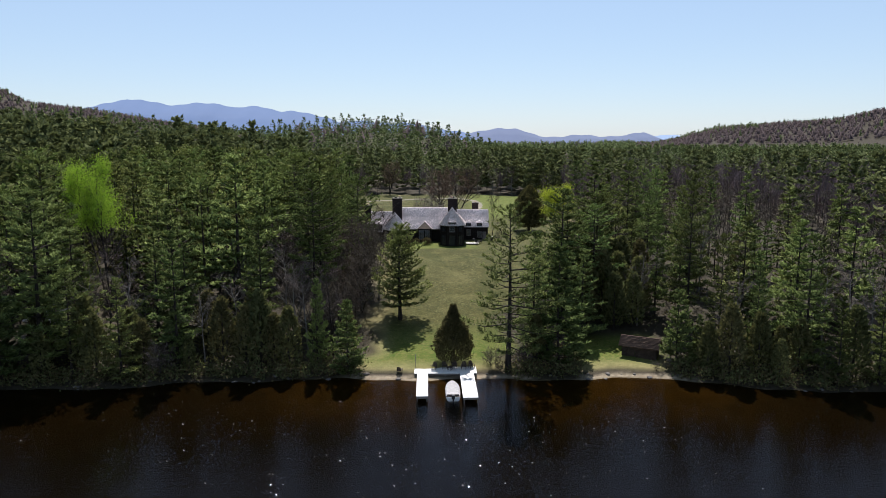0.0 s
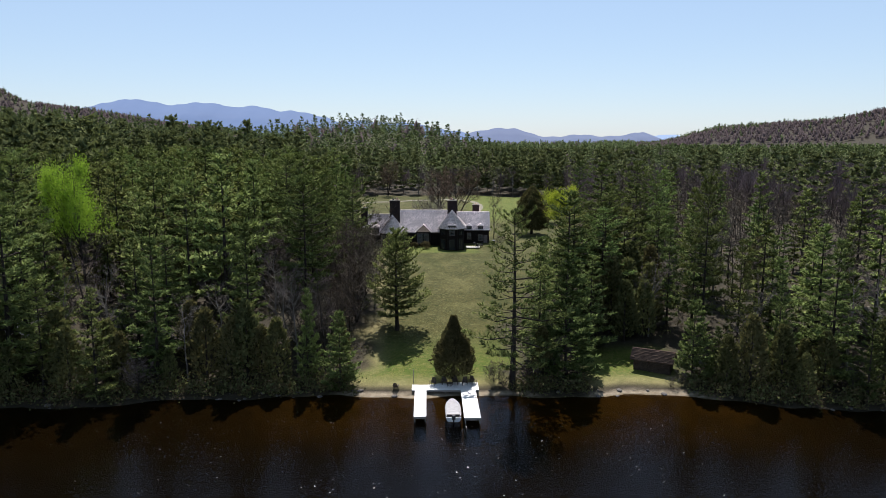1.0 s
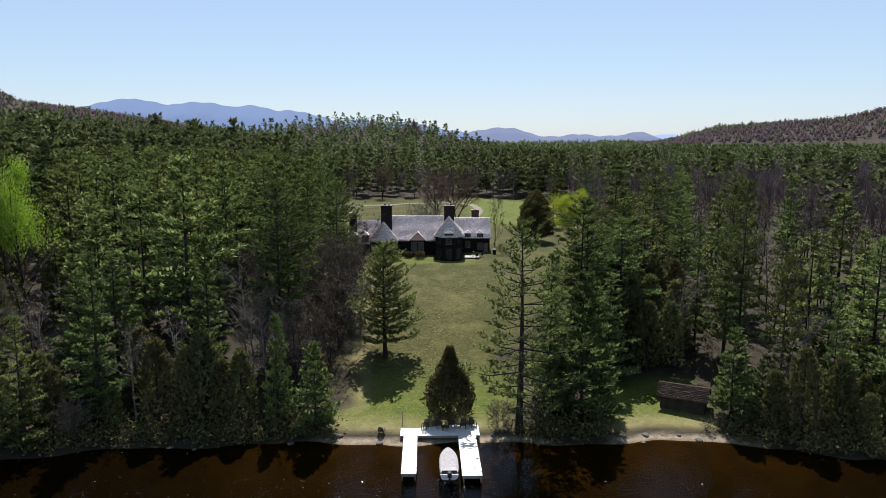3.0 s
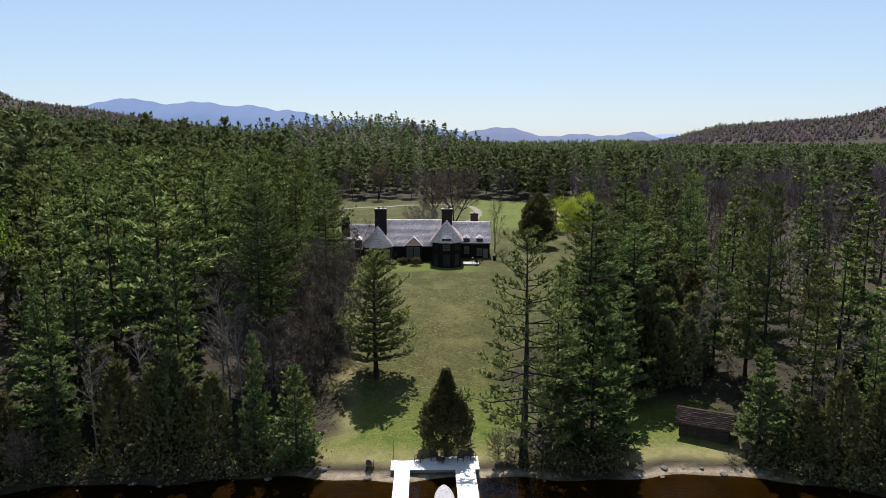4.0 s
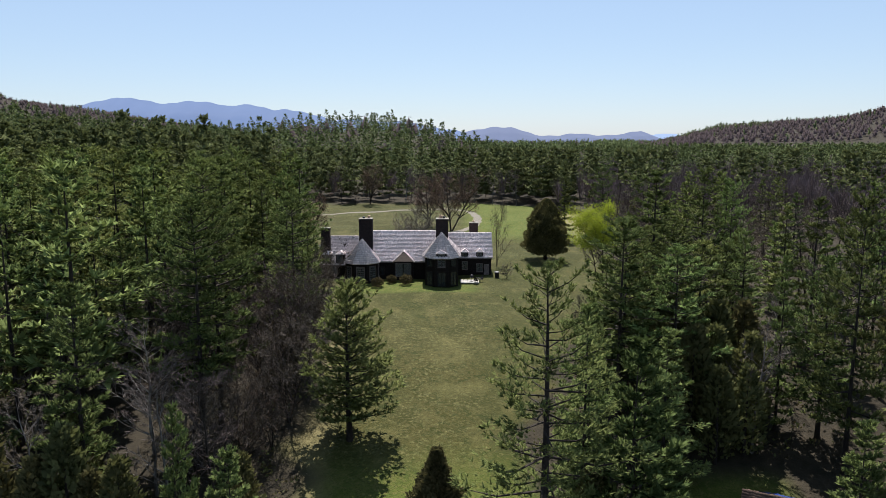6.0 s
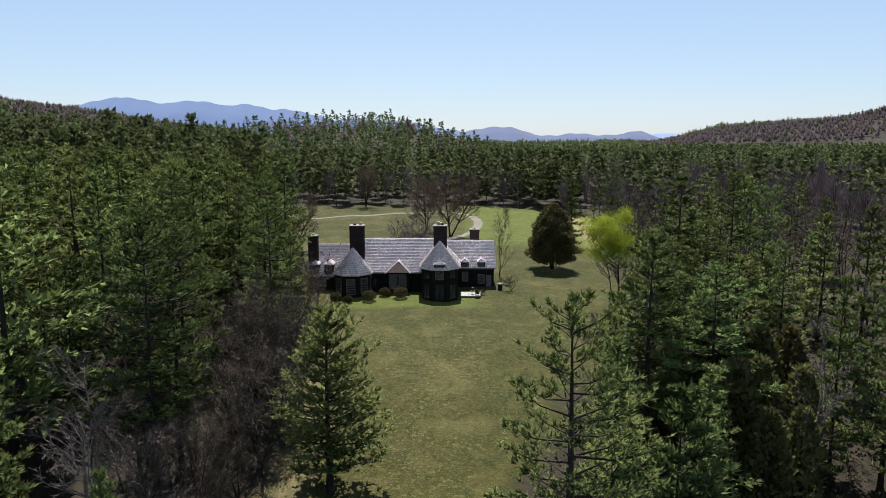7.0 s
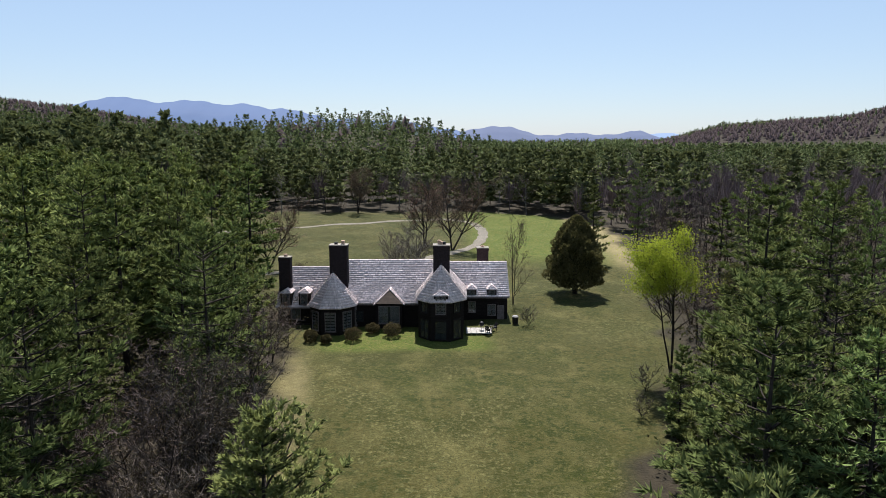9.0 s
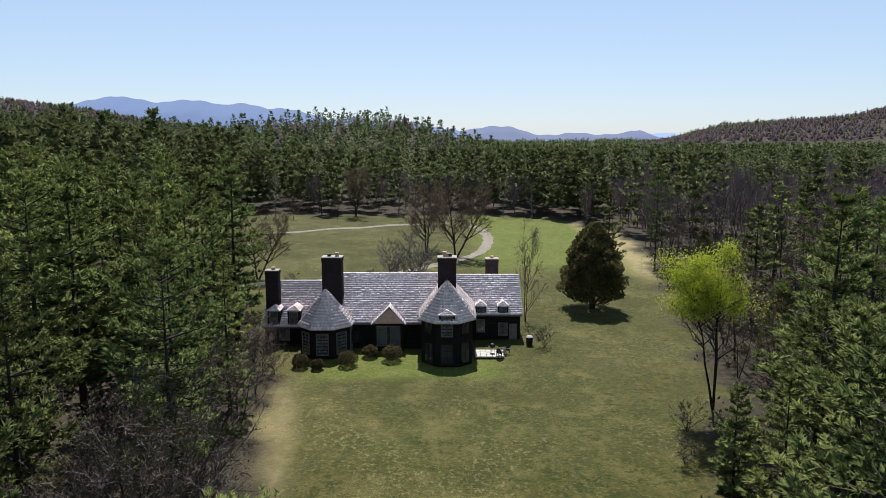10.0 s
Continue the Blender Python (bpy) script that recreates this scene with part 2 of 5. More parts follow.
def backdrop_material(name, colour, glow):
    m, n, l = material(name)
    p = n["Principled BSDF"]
    # haze blue is painted in and glows; the lit base is almost black
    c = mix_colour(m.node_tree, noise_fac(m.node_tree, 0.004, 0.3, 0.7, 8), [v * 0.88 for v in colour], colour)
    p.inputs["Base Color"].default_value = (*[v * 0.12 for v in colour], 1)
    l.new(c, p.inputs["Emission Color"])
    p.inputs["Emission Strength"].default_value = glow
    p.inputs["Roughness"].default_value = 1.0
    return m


# ---- building blocks ----
def mesh_np(name, verts, faces, mats, index=None, smooth=False):
    """A mesh from an array of places and an array of triangles or quads (or a list of such arrays)."""
    me = bpy.data.meshes.new(name)
    verts = np.asarray(verts, np.float32)
    groups = [np.asarray(f, np.int32) for f in (faces if isinstance(faces, list) else [faces]) if len(f)]
    loops = np.concatenate([f.ravel() for f in groups])
    sizes = np.concatenate([np.full(len(f), f.shape[1], np.int32) for f in groups])
    me.vertices.add(len(verts))
    me.vertices.foreach_set("co", verts.ravel())
    me.loops.add(len(loops))
    me.loops.foreach_set("vertex_index", loops)
    me.polygons.add(len(sizes))
    me.polygons.foreach_set("loop_start", np.r_[0, np.cumsum(sizes)[:-1]].astype(np.int32))
    me.polygons.foreach_set("loop_total", sizes)
    for m in mats if isinstance(mats, (list, tuple)) else [mats]:
        me.materials.append(m)
    if index is not None:
        me.polygons.foreach_set("material_index", np.asarray(index, np.int32))
    if smooth:
        me.polygons.foreach_set("use_smooth", np.ones(len(sizes), bool))
    me.update(calc_edges=True)
    me.validate()
    return me


def thing(name, x, y, z, label, category, group="", turn=0.0):
    ob = new(name)
    ob.matrix_world = pose(x, y, z, 0, 0, turn)
    return tagged(ob, label, category, group)


def part(name, data, mat, parent, label=""):
    """Links a bmesh or a mesh as one mesh object under its thing, in the thing's own space."""
    if isinstance(data, bmesh.types.BMesh):
        me = bpy.data.meshes.new(name)
        data.to_mesh(me)
        data.free()
        me.materials.append(mat)
    else:
        me = data
    ob = new(name, me)
    ob.parent = parent
    return tagged(ob, label)


def boxes(*bs):
    """One bmesh of bevelled boxes, each (x0, x1, y0, y1, z0, z1)."""
    bm = bmesh.new()
    for x0, x1, y0, y1, z0, z1 in bs:
        v = [bm.verts.new((x, y, z)) for z in (z0, z1) for x, y in ((x0, y0), (x1, y0), (x1, y1), (x0, y1))]
        for f in ((3, 2, 1, 0), (4, 5, 6, 7), (0, 1, 5, 4), (1, 2, 6, 5), (2, 3, 7, 6), (3, 0, 4, 7)):
            bm.faces.new([v[i] for i in f])
    return bm


def bevelled(bm, w):
    bmesh.ops.bevel(bm, geom=list(bm.edges), offset=w, segments=1, affect='EDGES')
    return bm


def prism(points, z0, z1):
    """An upright prism over a plan polygon."""
    bm = bmesh.new()
    lo, hi = ([bm.verts.new((x, y, z)) for x, y in points] for z in (z0, z1))
    bm.faces.new(hi)
    bm.faces.new(lo[::-1])
    for i in range(len(points)):
        j = (i + 1) % len(points)
        bm.faces.new((lo[i], lo[j], hi[j], hi[i]))
    return bm


def tube(points, radii, sides=6):
    """Verts and quads of a tapered tube along points."""
    pts, vs, fs = [Vector(p) for p in points], [], []
    for i, p in enumerate(pts):
        d = (pts[min(i + 1, len(pts) - 1)] - pts[max(i - 1, 0)]).normalized()
        a = d.cross(Vector((0.13, 0.97, 0.2))).normalized()
        b = d.cross(a)
        for k in range(sides):
            t = 2 * math.pi * k / sides
            vs.append(p + (a * math.cos(t) + b * math.sin(t)) * radii[i])
    for i in range(len(pts) - 1):
        for k in range(sides):
            k2 = (k + 1) % sides
            fs.append((i * sides + k, i * sides + k2, (i + 1) * sides + k2, (i + 1) * sides + k))
    return [tuple(v) for v in vs], fs


def tubes(list_of, sides=6):
    vs, fs = [], []
    for pts, rad in list_of:
        v, f = tube(pts, rad, sides)
        fs += [tuple(i + len(vs) for i in q) for q in f]
        vs += v
    return np.array(vs), np.array(fs)


# ---- the lie of the land ----
SHORE_X = (-400, -120, -52, -41, -34, -21, 8, 28, 36, 42, 49, 57, 120, 400)
SHORE_Y = (70, 84, 89.2, 90.5, 92.2, 93.8, 94.3, 95.1, 94.1, 90.9, 89.9, 91.0, 88, 76)
RISE_D = (-900, -120, -45, -20, -9, -3, 0, 1.2, 2.6, 10, 20, 35, 50, 75, 100, 165, 400, 900, 2000, 6000)
RISE_Z = (-14, -11, -7, -4, -1.7, -0.45, 0, 0.35, 0.7, 1.6, 3.2, 6.0, 8.1, 8.45, 9.0, 10.3, 12.5, 14.5, 16, 16)
HILL_X = (520, 580, 630, 690, 766, 842, 933, 1008, 1084, 1187, 1500, 2500)
LEFT_X = (-2500, -1230, -1135, -965, -765, -610, -450, -300)
LEFT_Z = (230, 160, 108, 90, 56, 36, 13, 0)
HILL_Z = (0, 12, 27, 43, 48, 54, 59, 66, 83, 104, 130, 150)


def step(a, b, v):
    t = np.clip((v - a) / (b - a), 0, 1)
    return t * t * (3 - 2 * t)


def shore(x):
    return np.interp(x, SHORE_X, SHORE_Y) + 0.5 * np.sin(x * 0.31) + 0.25 * np.sin(x * 0.83 + 1)


def land(x, y):
    x, y = np.asarray(x, float), np.asarray(y, float)
    d = y - shore(x)
    w = np.clip(d * 0.12, 0.1, 25)
    z = (np.interp(d - w, RISE_D, RISE_Z) + np.interp(d, RISE_D, RISE_Z) + np.interp(d + w, RISE_D, RISE_Z)) / 3
    z = z + 27 * np.exp(-((x + 55) / np.where(x < -55, 120, 66)) ** 2 - ((y - 690) / 150) ** 2)
    z = z + np.interp(x * 1900 / np.clip(y, 1000, None), LEFT_X, LEFT_Z) * step(1050, 1900, y)
    z = z + np.interp(-x, (60, 130, 165, 220, 300), (0, 4, 6, 14, 22)) * step(170, 420, y) * (1 - step(600, 1000, y))
    z = z + np.interp(x * 1900 / np.clip(y, 1000, None), HILL_X, HILL_Z) * step(1050, 1900, y)
    rough = 0.10 * np.sin(x * 0.35 + y * 0.21) + 0.08 * np.sin(x * 0.13 - y * 0.47) + 0.8 * np.sin(x * 0.021 + 2) * np.sin(y * 0.017) * step(180, 330, np.hypot(x, y - 60))
    return z + rough * step(1.5, 12, d)


def height(x, y):
    return float(land(x, y))


# lawn and field: half-open strip by distance from the water
LAWN_Y = (92, 97, 104, 112, 122, 135, 150, 165, 182, 200, 225, 255, 285, 296)
LAWN_L = (-13, -13, -13, -14, -14, -15, -17, -21, -26, -40, -50, -58, -50, -30)
LAWN_R = (10, 10, 10, 10, 12, 19, 26, 30, 33, 36, 40, 42, 30, 10)


def lawn(x, y):
    """1 on the mown grass, 0 in the woods."""
    wob = 1.2 * np.sin(y * 0.37) + 0.8 * np.sin(y * 0.9 + x * 0.2)
    a = step(0, 3, x - np.interp(y, LAWN_Y, LAWN_L) - wob) * step(0, 3, np.interp(y, LAWN_Y, LAWN_R) + wob - x) * step(92, 95, y) * (1 - step(290, 300, y))
    b = step(-1, 2, x - 18.5) * (1 - step(30, 33, x)) * (1 - step(107, 111, y))   # clearing by the shed
    c = step(-80, -70, x) * (1 - step(-42, -36, x)) * step(240, 250, y) * (1 - step(292, 300, y))
    return np.clip(np.maximum(np.maximum(a, b), c), 0, 1)


def grid_axis(stops):
    out = [stops[0][0]]
    for (a, h), (b, _) in zip(stops, stops[1:]):
        k = max(1, round((b - a) / h))
        out += [a + (b - a) * (i + 1) / k for i in range(k)]
    return np.array(out)


gx = grid_axis([(-4500, 250), (-1500, 60), (-300, 12), (-70, 2.5), (-40, 1.1), (45, 2.5), (80, 12), (300, 60), (1600, 250), (4500, 1)])
gy = grid_axis([(-900, 60), (40, 3), (84, 0.7), (135, 1.0), (205, 2.5), (300, 12), (600, 40), (2200, 250), (4900, 1)])
X, Y = np.meshgrid(gx, gy)
Z = land(X, Y)
ny, nx = X.shape
idx = np.arange(nx * ny).reshape(ny, nx)
quads = np.stack([idx[:-1, :-1], idx[:-1, 1:], idx[1:, 1:], idx[1:, :-1]], -1).reshape(-1, 4)
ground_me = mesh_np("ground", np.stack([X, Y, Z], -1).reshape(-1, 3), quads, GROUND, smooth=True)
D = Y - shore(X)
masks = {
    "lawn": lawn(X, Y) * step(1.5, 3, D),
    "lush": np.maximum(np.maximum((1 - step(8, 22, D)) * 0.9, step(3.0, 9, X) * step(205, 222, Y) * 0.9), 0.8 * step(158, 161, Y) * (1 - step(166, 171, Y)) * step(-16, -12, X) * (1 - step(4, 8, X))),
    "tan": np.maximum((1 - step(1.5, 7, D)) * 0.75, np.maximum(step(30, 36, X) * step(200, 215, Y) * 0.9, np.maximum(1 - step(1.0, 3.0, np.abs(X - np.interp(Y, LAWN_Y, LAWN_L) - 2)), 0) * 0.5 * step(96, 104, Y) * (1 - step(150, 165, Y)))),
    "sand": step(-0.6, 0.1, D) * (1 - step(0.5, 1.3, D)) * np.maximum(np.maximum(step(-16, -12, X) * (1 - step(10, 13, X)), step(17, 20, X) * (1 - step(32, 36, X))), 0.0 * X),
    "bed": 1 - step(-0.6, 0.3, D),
    # bed darkened for light lost in depth, and at the sides for tree shade
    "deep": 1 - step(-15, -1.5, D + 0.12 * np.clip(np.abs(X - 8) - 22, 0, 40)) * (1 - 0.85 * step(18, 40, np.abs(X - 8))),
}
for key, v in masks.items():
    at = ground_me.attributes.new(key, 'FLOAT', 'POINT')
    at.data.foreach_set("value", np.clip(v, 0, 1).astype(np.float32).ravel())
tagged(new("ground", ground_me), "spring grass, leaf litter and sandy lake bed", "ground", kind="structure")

wx, wy = grid_axis([(-4000, 500), (-60, 20), (60, 500), (4000, 1)]), grid_axis([(-895, 100), (105, 1)])
X2, Y2 = np.meshgrid(wx, wy)
i2 = np.arange(X2.size).reshape(X2.shape)
q2 = np.stack([i2[:-1, :-1], i2[:-1, 1:], i2[1:, 1:], i2[1:, :-1]], -1).reshape(-1, 4)
tagged(new("water", mesh_np("water", np.stack([X2, Y2, 0 * X2], -1).reshape(-1, 3), q2, WATER)), "dark rippled lake water, brown over the shallows", "lake", kind="structure")

# steep little crests of the ripples, each tilted its own way
# loose facets just above the flat sheet, added to give the sun's glints
rw = np.random.default_rng(17)
n_w = 24000
cx_, cy_ = rw.uniform(-70, 70, n_w), rw.uniform(12, 86, n_w)
keep_ = (cy_ < shore(cx_) - 6)
cx_, cy_ = cx_[keep_], cy_[keep_]
sx_, sy_ = rw.normal(0, 0.16, len(cx_)), rw.normal(0, 0.19, len(cx_))
corner = []
for a_ in (0.0, 2.1, 4.2):
    dx_, dy_ = 0.085 * np.cos(a_ + cx_ * 9), 0.07 * np.sin(a_ + cx_ * 9)
    corner.append(np.stack([cx_ + dx_, cy_ + dy_, 0.03 + dx_ * sx_ + dy_ * sy_], -1))
crest_v = np.stack(corner, 1).reshape(-1, 3)
tagged(new("ripples", mesh_np("ripples", crest_v, np.arange(len(crest_v)).reshape(-1, 3), CREST)), "small sharp ripples on the lake", "ripples", kind="stuff")


# far ranges, 4.2 km off, with the haze of distance put into colour and glow
def far_range(name, xs, zs, y, colour, glow, label):
    px = np.linspace(xs[0], xs[-1], 260)
    pz = np.interp(px, xs, zs) + 4 * np.sin(px * 0.02) + 2.5 * np.sin(px * 0.057)
    lo, mid = np.stack([px, 0 * px + y - 700, 0 * px - 40], -1), np.stack([px, 0 * px + y - 250, pz * 0.6], -1)
    hi, back = np.stack([px, 0 * px + y, pz], -1), np.stack([px, 0 * px + y + 300, 0 * px - 40], -1)
    v = np.concatenate([lo, mid, hi, back])
    n = len(px)
    a = np.arange(n - 1)
    q = np.concatenate([np.stack([a + k * n, a + k * n + 1, a + (k + 1) * n + 1, a + (k + 1) * n], -1) for k in range(3)])
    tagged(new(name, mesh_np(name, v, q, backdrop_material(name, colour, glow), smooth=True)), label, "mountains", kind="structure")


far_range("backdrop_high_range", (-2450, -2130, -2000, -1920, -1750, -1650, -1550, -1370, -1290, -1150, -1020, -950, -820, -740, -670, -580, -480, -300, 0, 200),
          (170, 228, 262, 276, 252, 240, 248, 246, 226, 229, 206, 206, 178, 166, 142, 148, 140, 136, 90, 40), 4200, (0.125, 0.215, 0.42), 0.42, "mountain range painted in haze blue")
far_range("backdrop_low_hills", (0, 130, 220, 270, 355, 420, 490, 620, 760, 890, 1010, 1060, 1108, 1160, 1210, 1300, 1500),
          (60, 84, 106, 109, 99, 82, 62, 56, 66, 60, 60, 78, 82, 66, 46, 40, 30), 4250, (0.125, 0.175, 0.32), 0.42, "low hills on the horizon, painted in haze blue")
far_range("backdrop_faint_hills", (950, 1140, 1225, 1290, 1360, 1420, 1600), (30, 76, 62, 68, 60, 40, 30), 4400, (0.27, 0.40, 0.62), 0.47, "faint hills on the horizon, painted in pale haze blue")


# ---- trees ----
def kites(p, way, normal, length, width):
    """Leaf-like quads: from p along way, broadest at two fifths."""
    way = way / np.linalg.norm(way, axis=1, keepdims=True)
    s = np.cross(way, normal)
    s /= np.linalg.norm(s, axis=1, keepdims=True) + 1e-9
    q = p + way * (length * 0.45)[:, None]
    v = np.stack([p, q + s * width[:, None], p + way * length[:, None], q - s * width[:, None]], 1)
    return v.reshape(-1, 3), np.arange(4 * len(p)).reshape(-1, 4)


def slivers(p, way, normal, length, width):
    """Needle sprays: slim triangles from p along way."""
    way = way / np.linalg.norm(way, axis=1, keepdims=True)
    s = np.cross(way, normal)
    s *= width[:, None] / (np.linalg.norm(s, axis=1, keepdims=True) + 1e-9)
    v = np.stack([p - s, p + s, p + way * length[:, None]], 1)
    return v.reshape(-1, 3), np.arange(3 * len(p)).reshape(-1, 3)


def conifer(seed, H, base, R, whorls, per, tufts, size, lift=0.1, ragged=0.35, fill=0.22, trunk_r=0.28, wood=True, slim=0.14, shape=0.62, fan=7):
    """Trunk with limbs, and crown of brush-like needle tufts on flat tiered boughs, of a pine."""
    r = np.random.default_rng(seed)
    zs = base + (H - base) * np.linspace(0, 0.95, whorls) ** 0.95
    zb = np.repeat(zs, per) + r.uniform(-0.32, 0.32, whorls * per) * (H - base) / whorls
    n = len(zb)
    u = np.clip((zb - base) / (H - base), 0, 1)
    az = np.tile(np.arange(per) * 2 * np.pi / per, whorls) + np.repeat(r.uniform(0, 6.28, whorls), per) + r.uniform(-0.4, 0.4, n)
    side_bias = 1 + 0.20 * np.cos(az - r.uniform(0, 6.28)) + 0.10 * np.cos(az * 2 + u * 7)
    L = R * (1 - u) ** shape * np.minimum(1, 0.60 + 2.0 * u) * r.uniform(1 - ragged, 1 + ragged * 0.5, n) * side_bias + 0.3
    L *= np.repeat(r.uniform(0.80, 1.14, whorls), per)
    rise = lift - 0.26 * (1 - u) + 0.62 * u ** 2 + r.uniform(-0.10, 0.10, n)
    out = np.stack([np.cos(az), np.sin(az), 0 * az], -1)
    k = np.maximum(3, (tufts * (0.25 + 1.05 * L / R)).astype(int))
    b = np.repeat(np.arange(n), k)
    t = fill + (1 - fill) * r.uniform(0, 1, len(b)) ** 0.7
    lat = np.cross(out[b], (0, 0, 1))
    w = r.normal(0, 0.17, len(b)) * L[b] * (0.25 + 2.4 * t * (1.08 - t))
    sag = 0.35 * (t - t * t) * -1 + 0.28 * t ** 3
    p = out[b] * (L[b] * t)[:, None] + lat * w[:, None]
    p[:, 2] += zb[b] + L[b] * (rise[b] * t + sag * 0.5 - 0.25 * (w / (L[b] + 0.1)) ** 2) + np.abs(r.normal(0, 0.055, len(b))) * L[b]
    way = out[b] * r.uniform(0.5, 1.0, len(b))[:, None] + lat * (np.sign(w) * r.uniform(0.1, 0.8, len(b)))[:, None]
    way[:, 2] += r.uniform(0.10, 0.55, len(b)) + 0.5 * u[b]
    ln = size * r.uniform(0.65, 1.2, len(b)) * (0.8 + 0.4 * (1 - u[b]))
    p, way, ln = np.repeat(p, fan, 0), np.repeat(way, fan, 0), np.repeat(ln, fan)
    way = way / np.linalg.norm(way, axis=1, keepdims=True) + r.normal(0, 1, p.shape) * (0.55, 0.55, 0.30)
    ln = ln * r.uniform(0.7, 1.15, len(p))
    nor = r.normal(0, 0.32, p.shape) + (0, 0, 1)
    v, f = slivers(p, way, nor, ln, ln * r.uniform(slim, slim * 1.8, len(p)))
    top = int(16 + tufts)
    pt = np.zeros((top, 3)) + (0, 0, H * 0.965)
    pt[:, 2] += r.uniform(-0.05, 0.015, top) * H
    wt = r.normal(0, 0.6, (top, 3)) + (0, 0, 0.8)
    v2, f2 = slivers(pt, wt, r.normal(0, 1, (top, 3)), r.uniform(0.6, 1.2, top) * size * 1.3, r.uniform(0.1, 0.18, top) * size)
    crown = (np.concatenate([v, v2]), np.concatenate([f, f2 + len(v)]))
    bend = r.normal(0, 0.12, 2)
    stem = [((bend[0] * math.sin(3 * i / 6), bend[1] * math.sin(2.3 * i / 6), H * 0.97 * i / 6), trunk_r * (1 - 0.93 * i / 6) * (1.25 if i == 0 else 1)) for i in range(7)]
    parts_ = [([a for a, _ in stem], [c for _, c in stem])]
    tv, tf = tubes(parts_, 7)
    tv[:7, 2] -= 0.4
    if wood:
        bv, bf = tubes([([(0, 0, zb[i]), tuple(out[i] * L[i] * 0.5 + (0, 0, zb[i] + L[i] * (rise[i] * 0.5 - 0.04))), tuple(out[i] * L[i] * 0.92 + (0, 0, zb[i] + L[i] * (rise[i] * 0.92 + 0.08)))],
                         [0.018 + 0.016 * L[i], 0.012 + 0.010 * L[i], 0.008]) for i in range(n)], 3)
        dead = [((0, 0, z), a, l) for z, a, l in zip(r.uniform(base * 0.35, base, 14), r.uniform(0, 6.28, 14), r.uniform(0.6, 2.2, 14))]
        dv, df = tubes([([c, (math.cos(a) * l * 0.6, math.sin(a) * l * 0.6, c[2] - 0.05), (math.cos(a) * l, math.sin(a) * l, c[2] - 0.25)], [0.03, 0.02, 0.008]) for c, a, l in dead], 3)
        tf = np.concatenate([tf, bf + len(tv), df + len(tv) + len(bv)])
        tv = np.concatenate([tv, bv, dv])
    return (tv, tf), crown


def broadleaf(seed, H, spread, limbs, forks, twigs, trunk_r=0.2, low=0.25, stems=1, thick=1.0):
    """Bare tree: trunk, limbs and forks as tapered tubes, fine twigs as slivers. Also gives the twig tips, for leaves."""
    r = np.random.default_rng(seed)
    tubes_, tw_p, tw_d = [], [], []
    for s in range(stems):
        lean = np.array([*r.normal(0, 0.10 if stems == 1 else 0.22, 2), 1.0])
        h = H * r.uniform(0.85, 1.0)
        stem = np.array([lean * h * i / 6 + np.array([*r.normal(0, 0.06 * i ** 0.5, 2), 0]) for i in range(7)])
        stem[0, 2] = -0.3
        rad = trunk_r * (1 - 0.9 * np.linspace(0, 1, 7)) / (stems ** 0.4)
        tubes_.append((stem, rad))
        for _ in range(limbs):
            u = r.uniform(low, 0.95)
            i = min(int(u * 6), 5)
            p0 = stem[i] + (stem[i + 1] - stem[i]) * (u * 6 - i)
            a = r.uniform(0, 6.28)
            l = spread * (1.1 - 0.65 * u) * r.uniform(0.6, 1.15)
            d = np.array([math.cos(a), math.sin(a), r.uniform(0.35, 1.1)])
            d /= np.linalg.norm(d)
            pts = [p0 + d * l * t + np.array([*r.normal(0, 0.06 * l * t, 2), 0.22 * l * t * t]) for t in (0, 0.35, 0.7, 1.0)]
            r0 = trunk_r * (1 - 0.85 * u) * 0.5
            tubes_.append((pts, [r0, r0 * 0.65, r0 * 0.4, r0 * 0.15]))
            for _ in range(forks):
                t = r.uniform(0.25, 1.0)
                j = min(int(t * 3), 2)
                q0 = pts[j] + (pts[j + 1] - pts[j]) * (t * 3 - j)
                e = d + r.normal(0, 0.55, 3) + (0, 0, 0.25)
                e /= np.linalg.norm(e)
                m = l * 0.42 * r.uniform(0.5, 1.2)
                q = [q0, q0 + e * m * 0.5 + r.normal(0, 0.05 * m, 3), q0 + e * m + (0, 0, 0.1 * m)]
                tubes_.append((q, [r0 * 0.38, r0 * 0.22, r0 * 0.08]))
                for _ in range(twigs):
                    v = r.uniform(0.1, 1.0)
                    tw_p.append(q0 + e * m * v)
                    g = e + r.normal(0, 0.6, 3)
                    tw_d.append(g / np.linalg.norm(g) * r.uniform(0.35, 1.0) * max(0.5, m * 0.7))
    wv, wf = tubes(tubes_, 4)
    p, d = np.array(tw_p), np.array(tw_d)
    s = np.cross(d, r.normal(0, 1, d.shape))
    s = s / (np.linalg.norm(s, axis=1, keepdims=True) + 1e-9) * r.uniform(0.010, 0.022, (len(d), 1)) * thick
    tv = np.stack([p - s, p + s, p + d], 1).reshape(-1, 3)
    return (wv, wf), (tv, np.arange(len(tv)).reshape(-1, 3)), p + d


def leaves_at(tips, seed, per, spread, size):
    r = np.random.default_rng(seed)
    p = np.repeat(tips, per, axis=0) + r.normal(0, spread, (len(tips) * per, 3))
    ln = size * r.uniform(0.6, 1.3, len(p))
    return kites(p, r.normal(0, 1, p.shape) + (0, 0, 0.2), r.normal(0, 1, p.shape), ln, ln * 0.38)


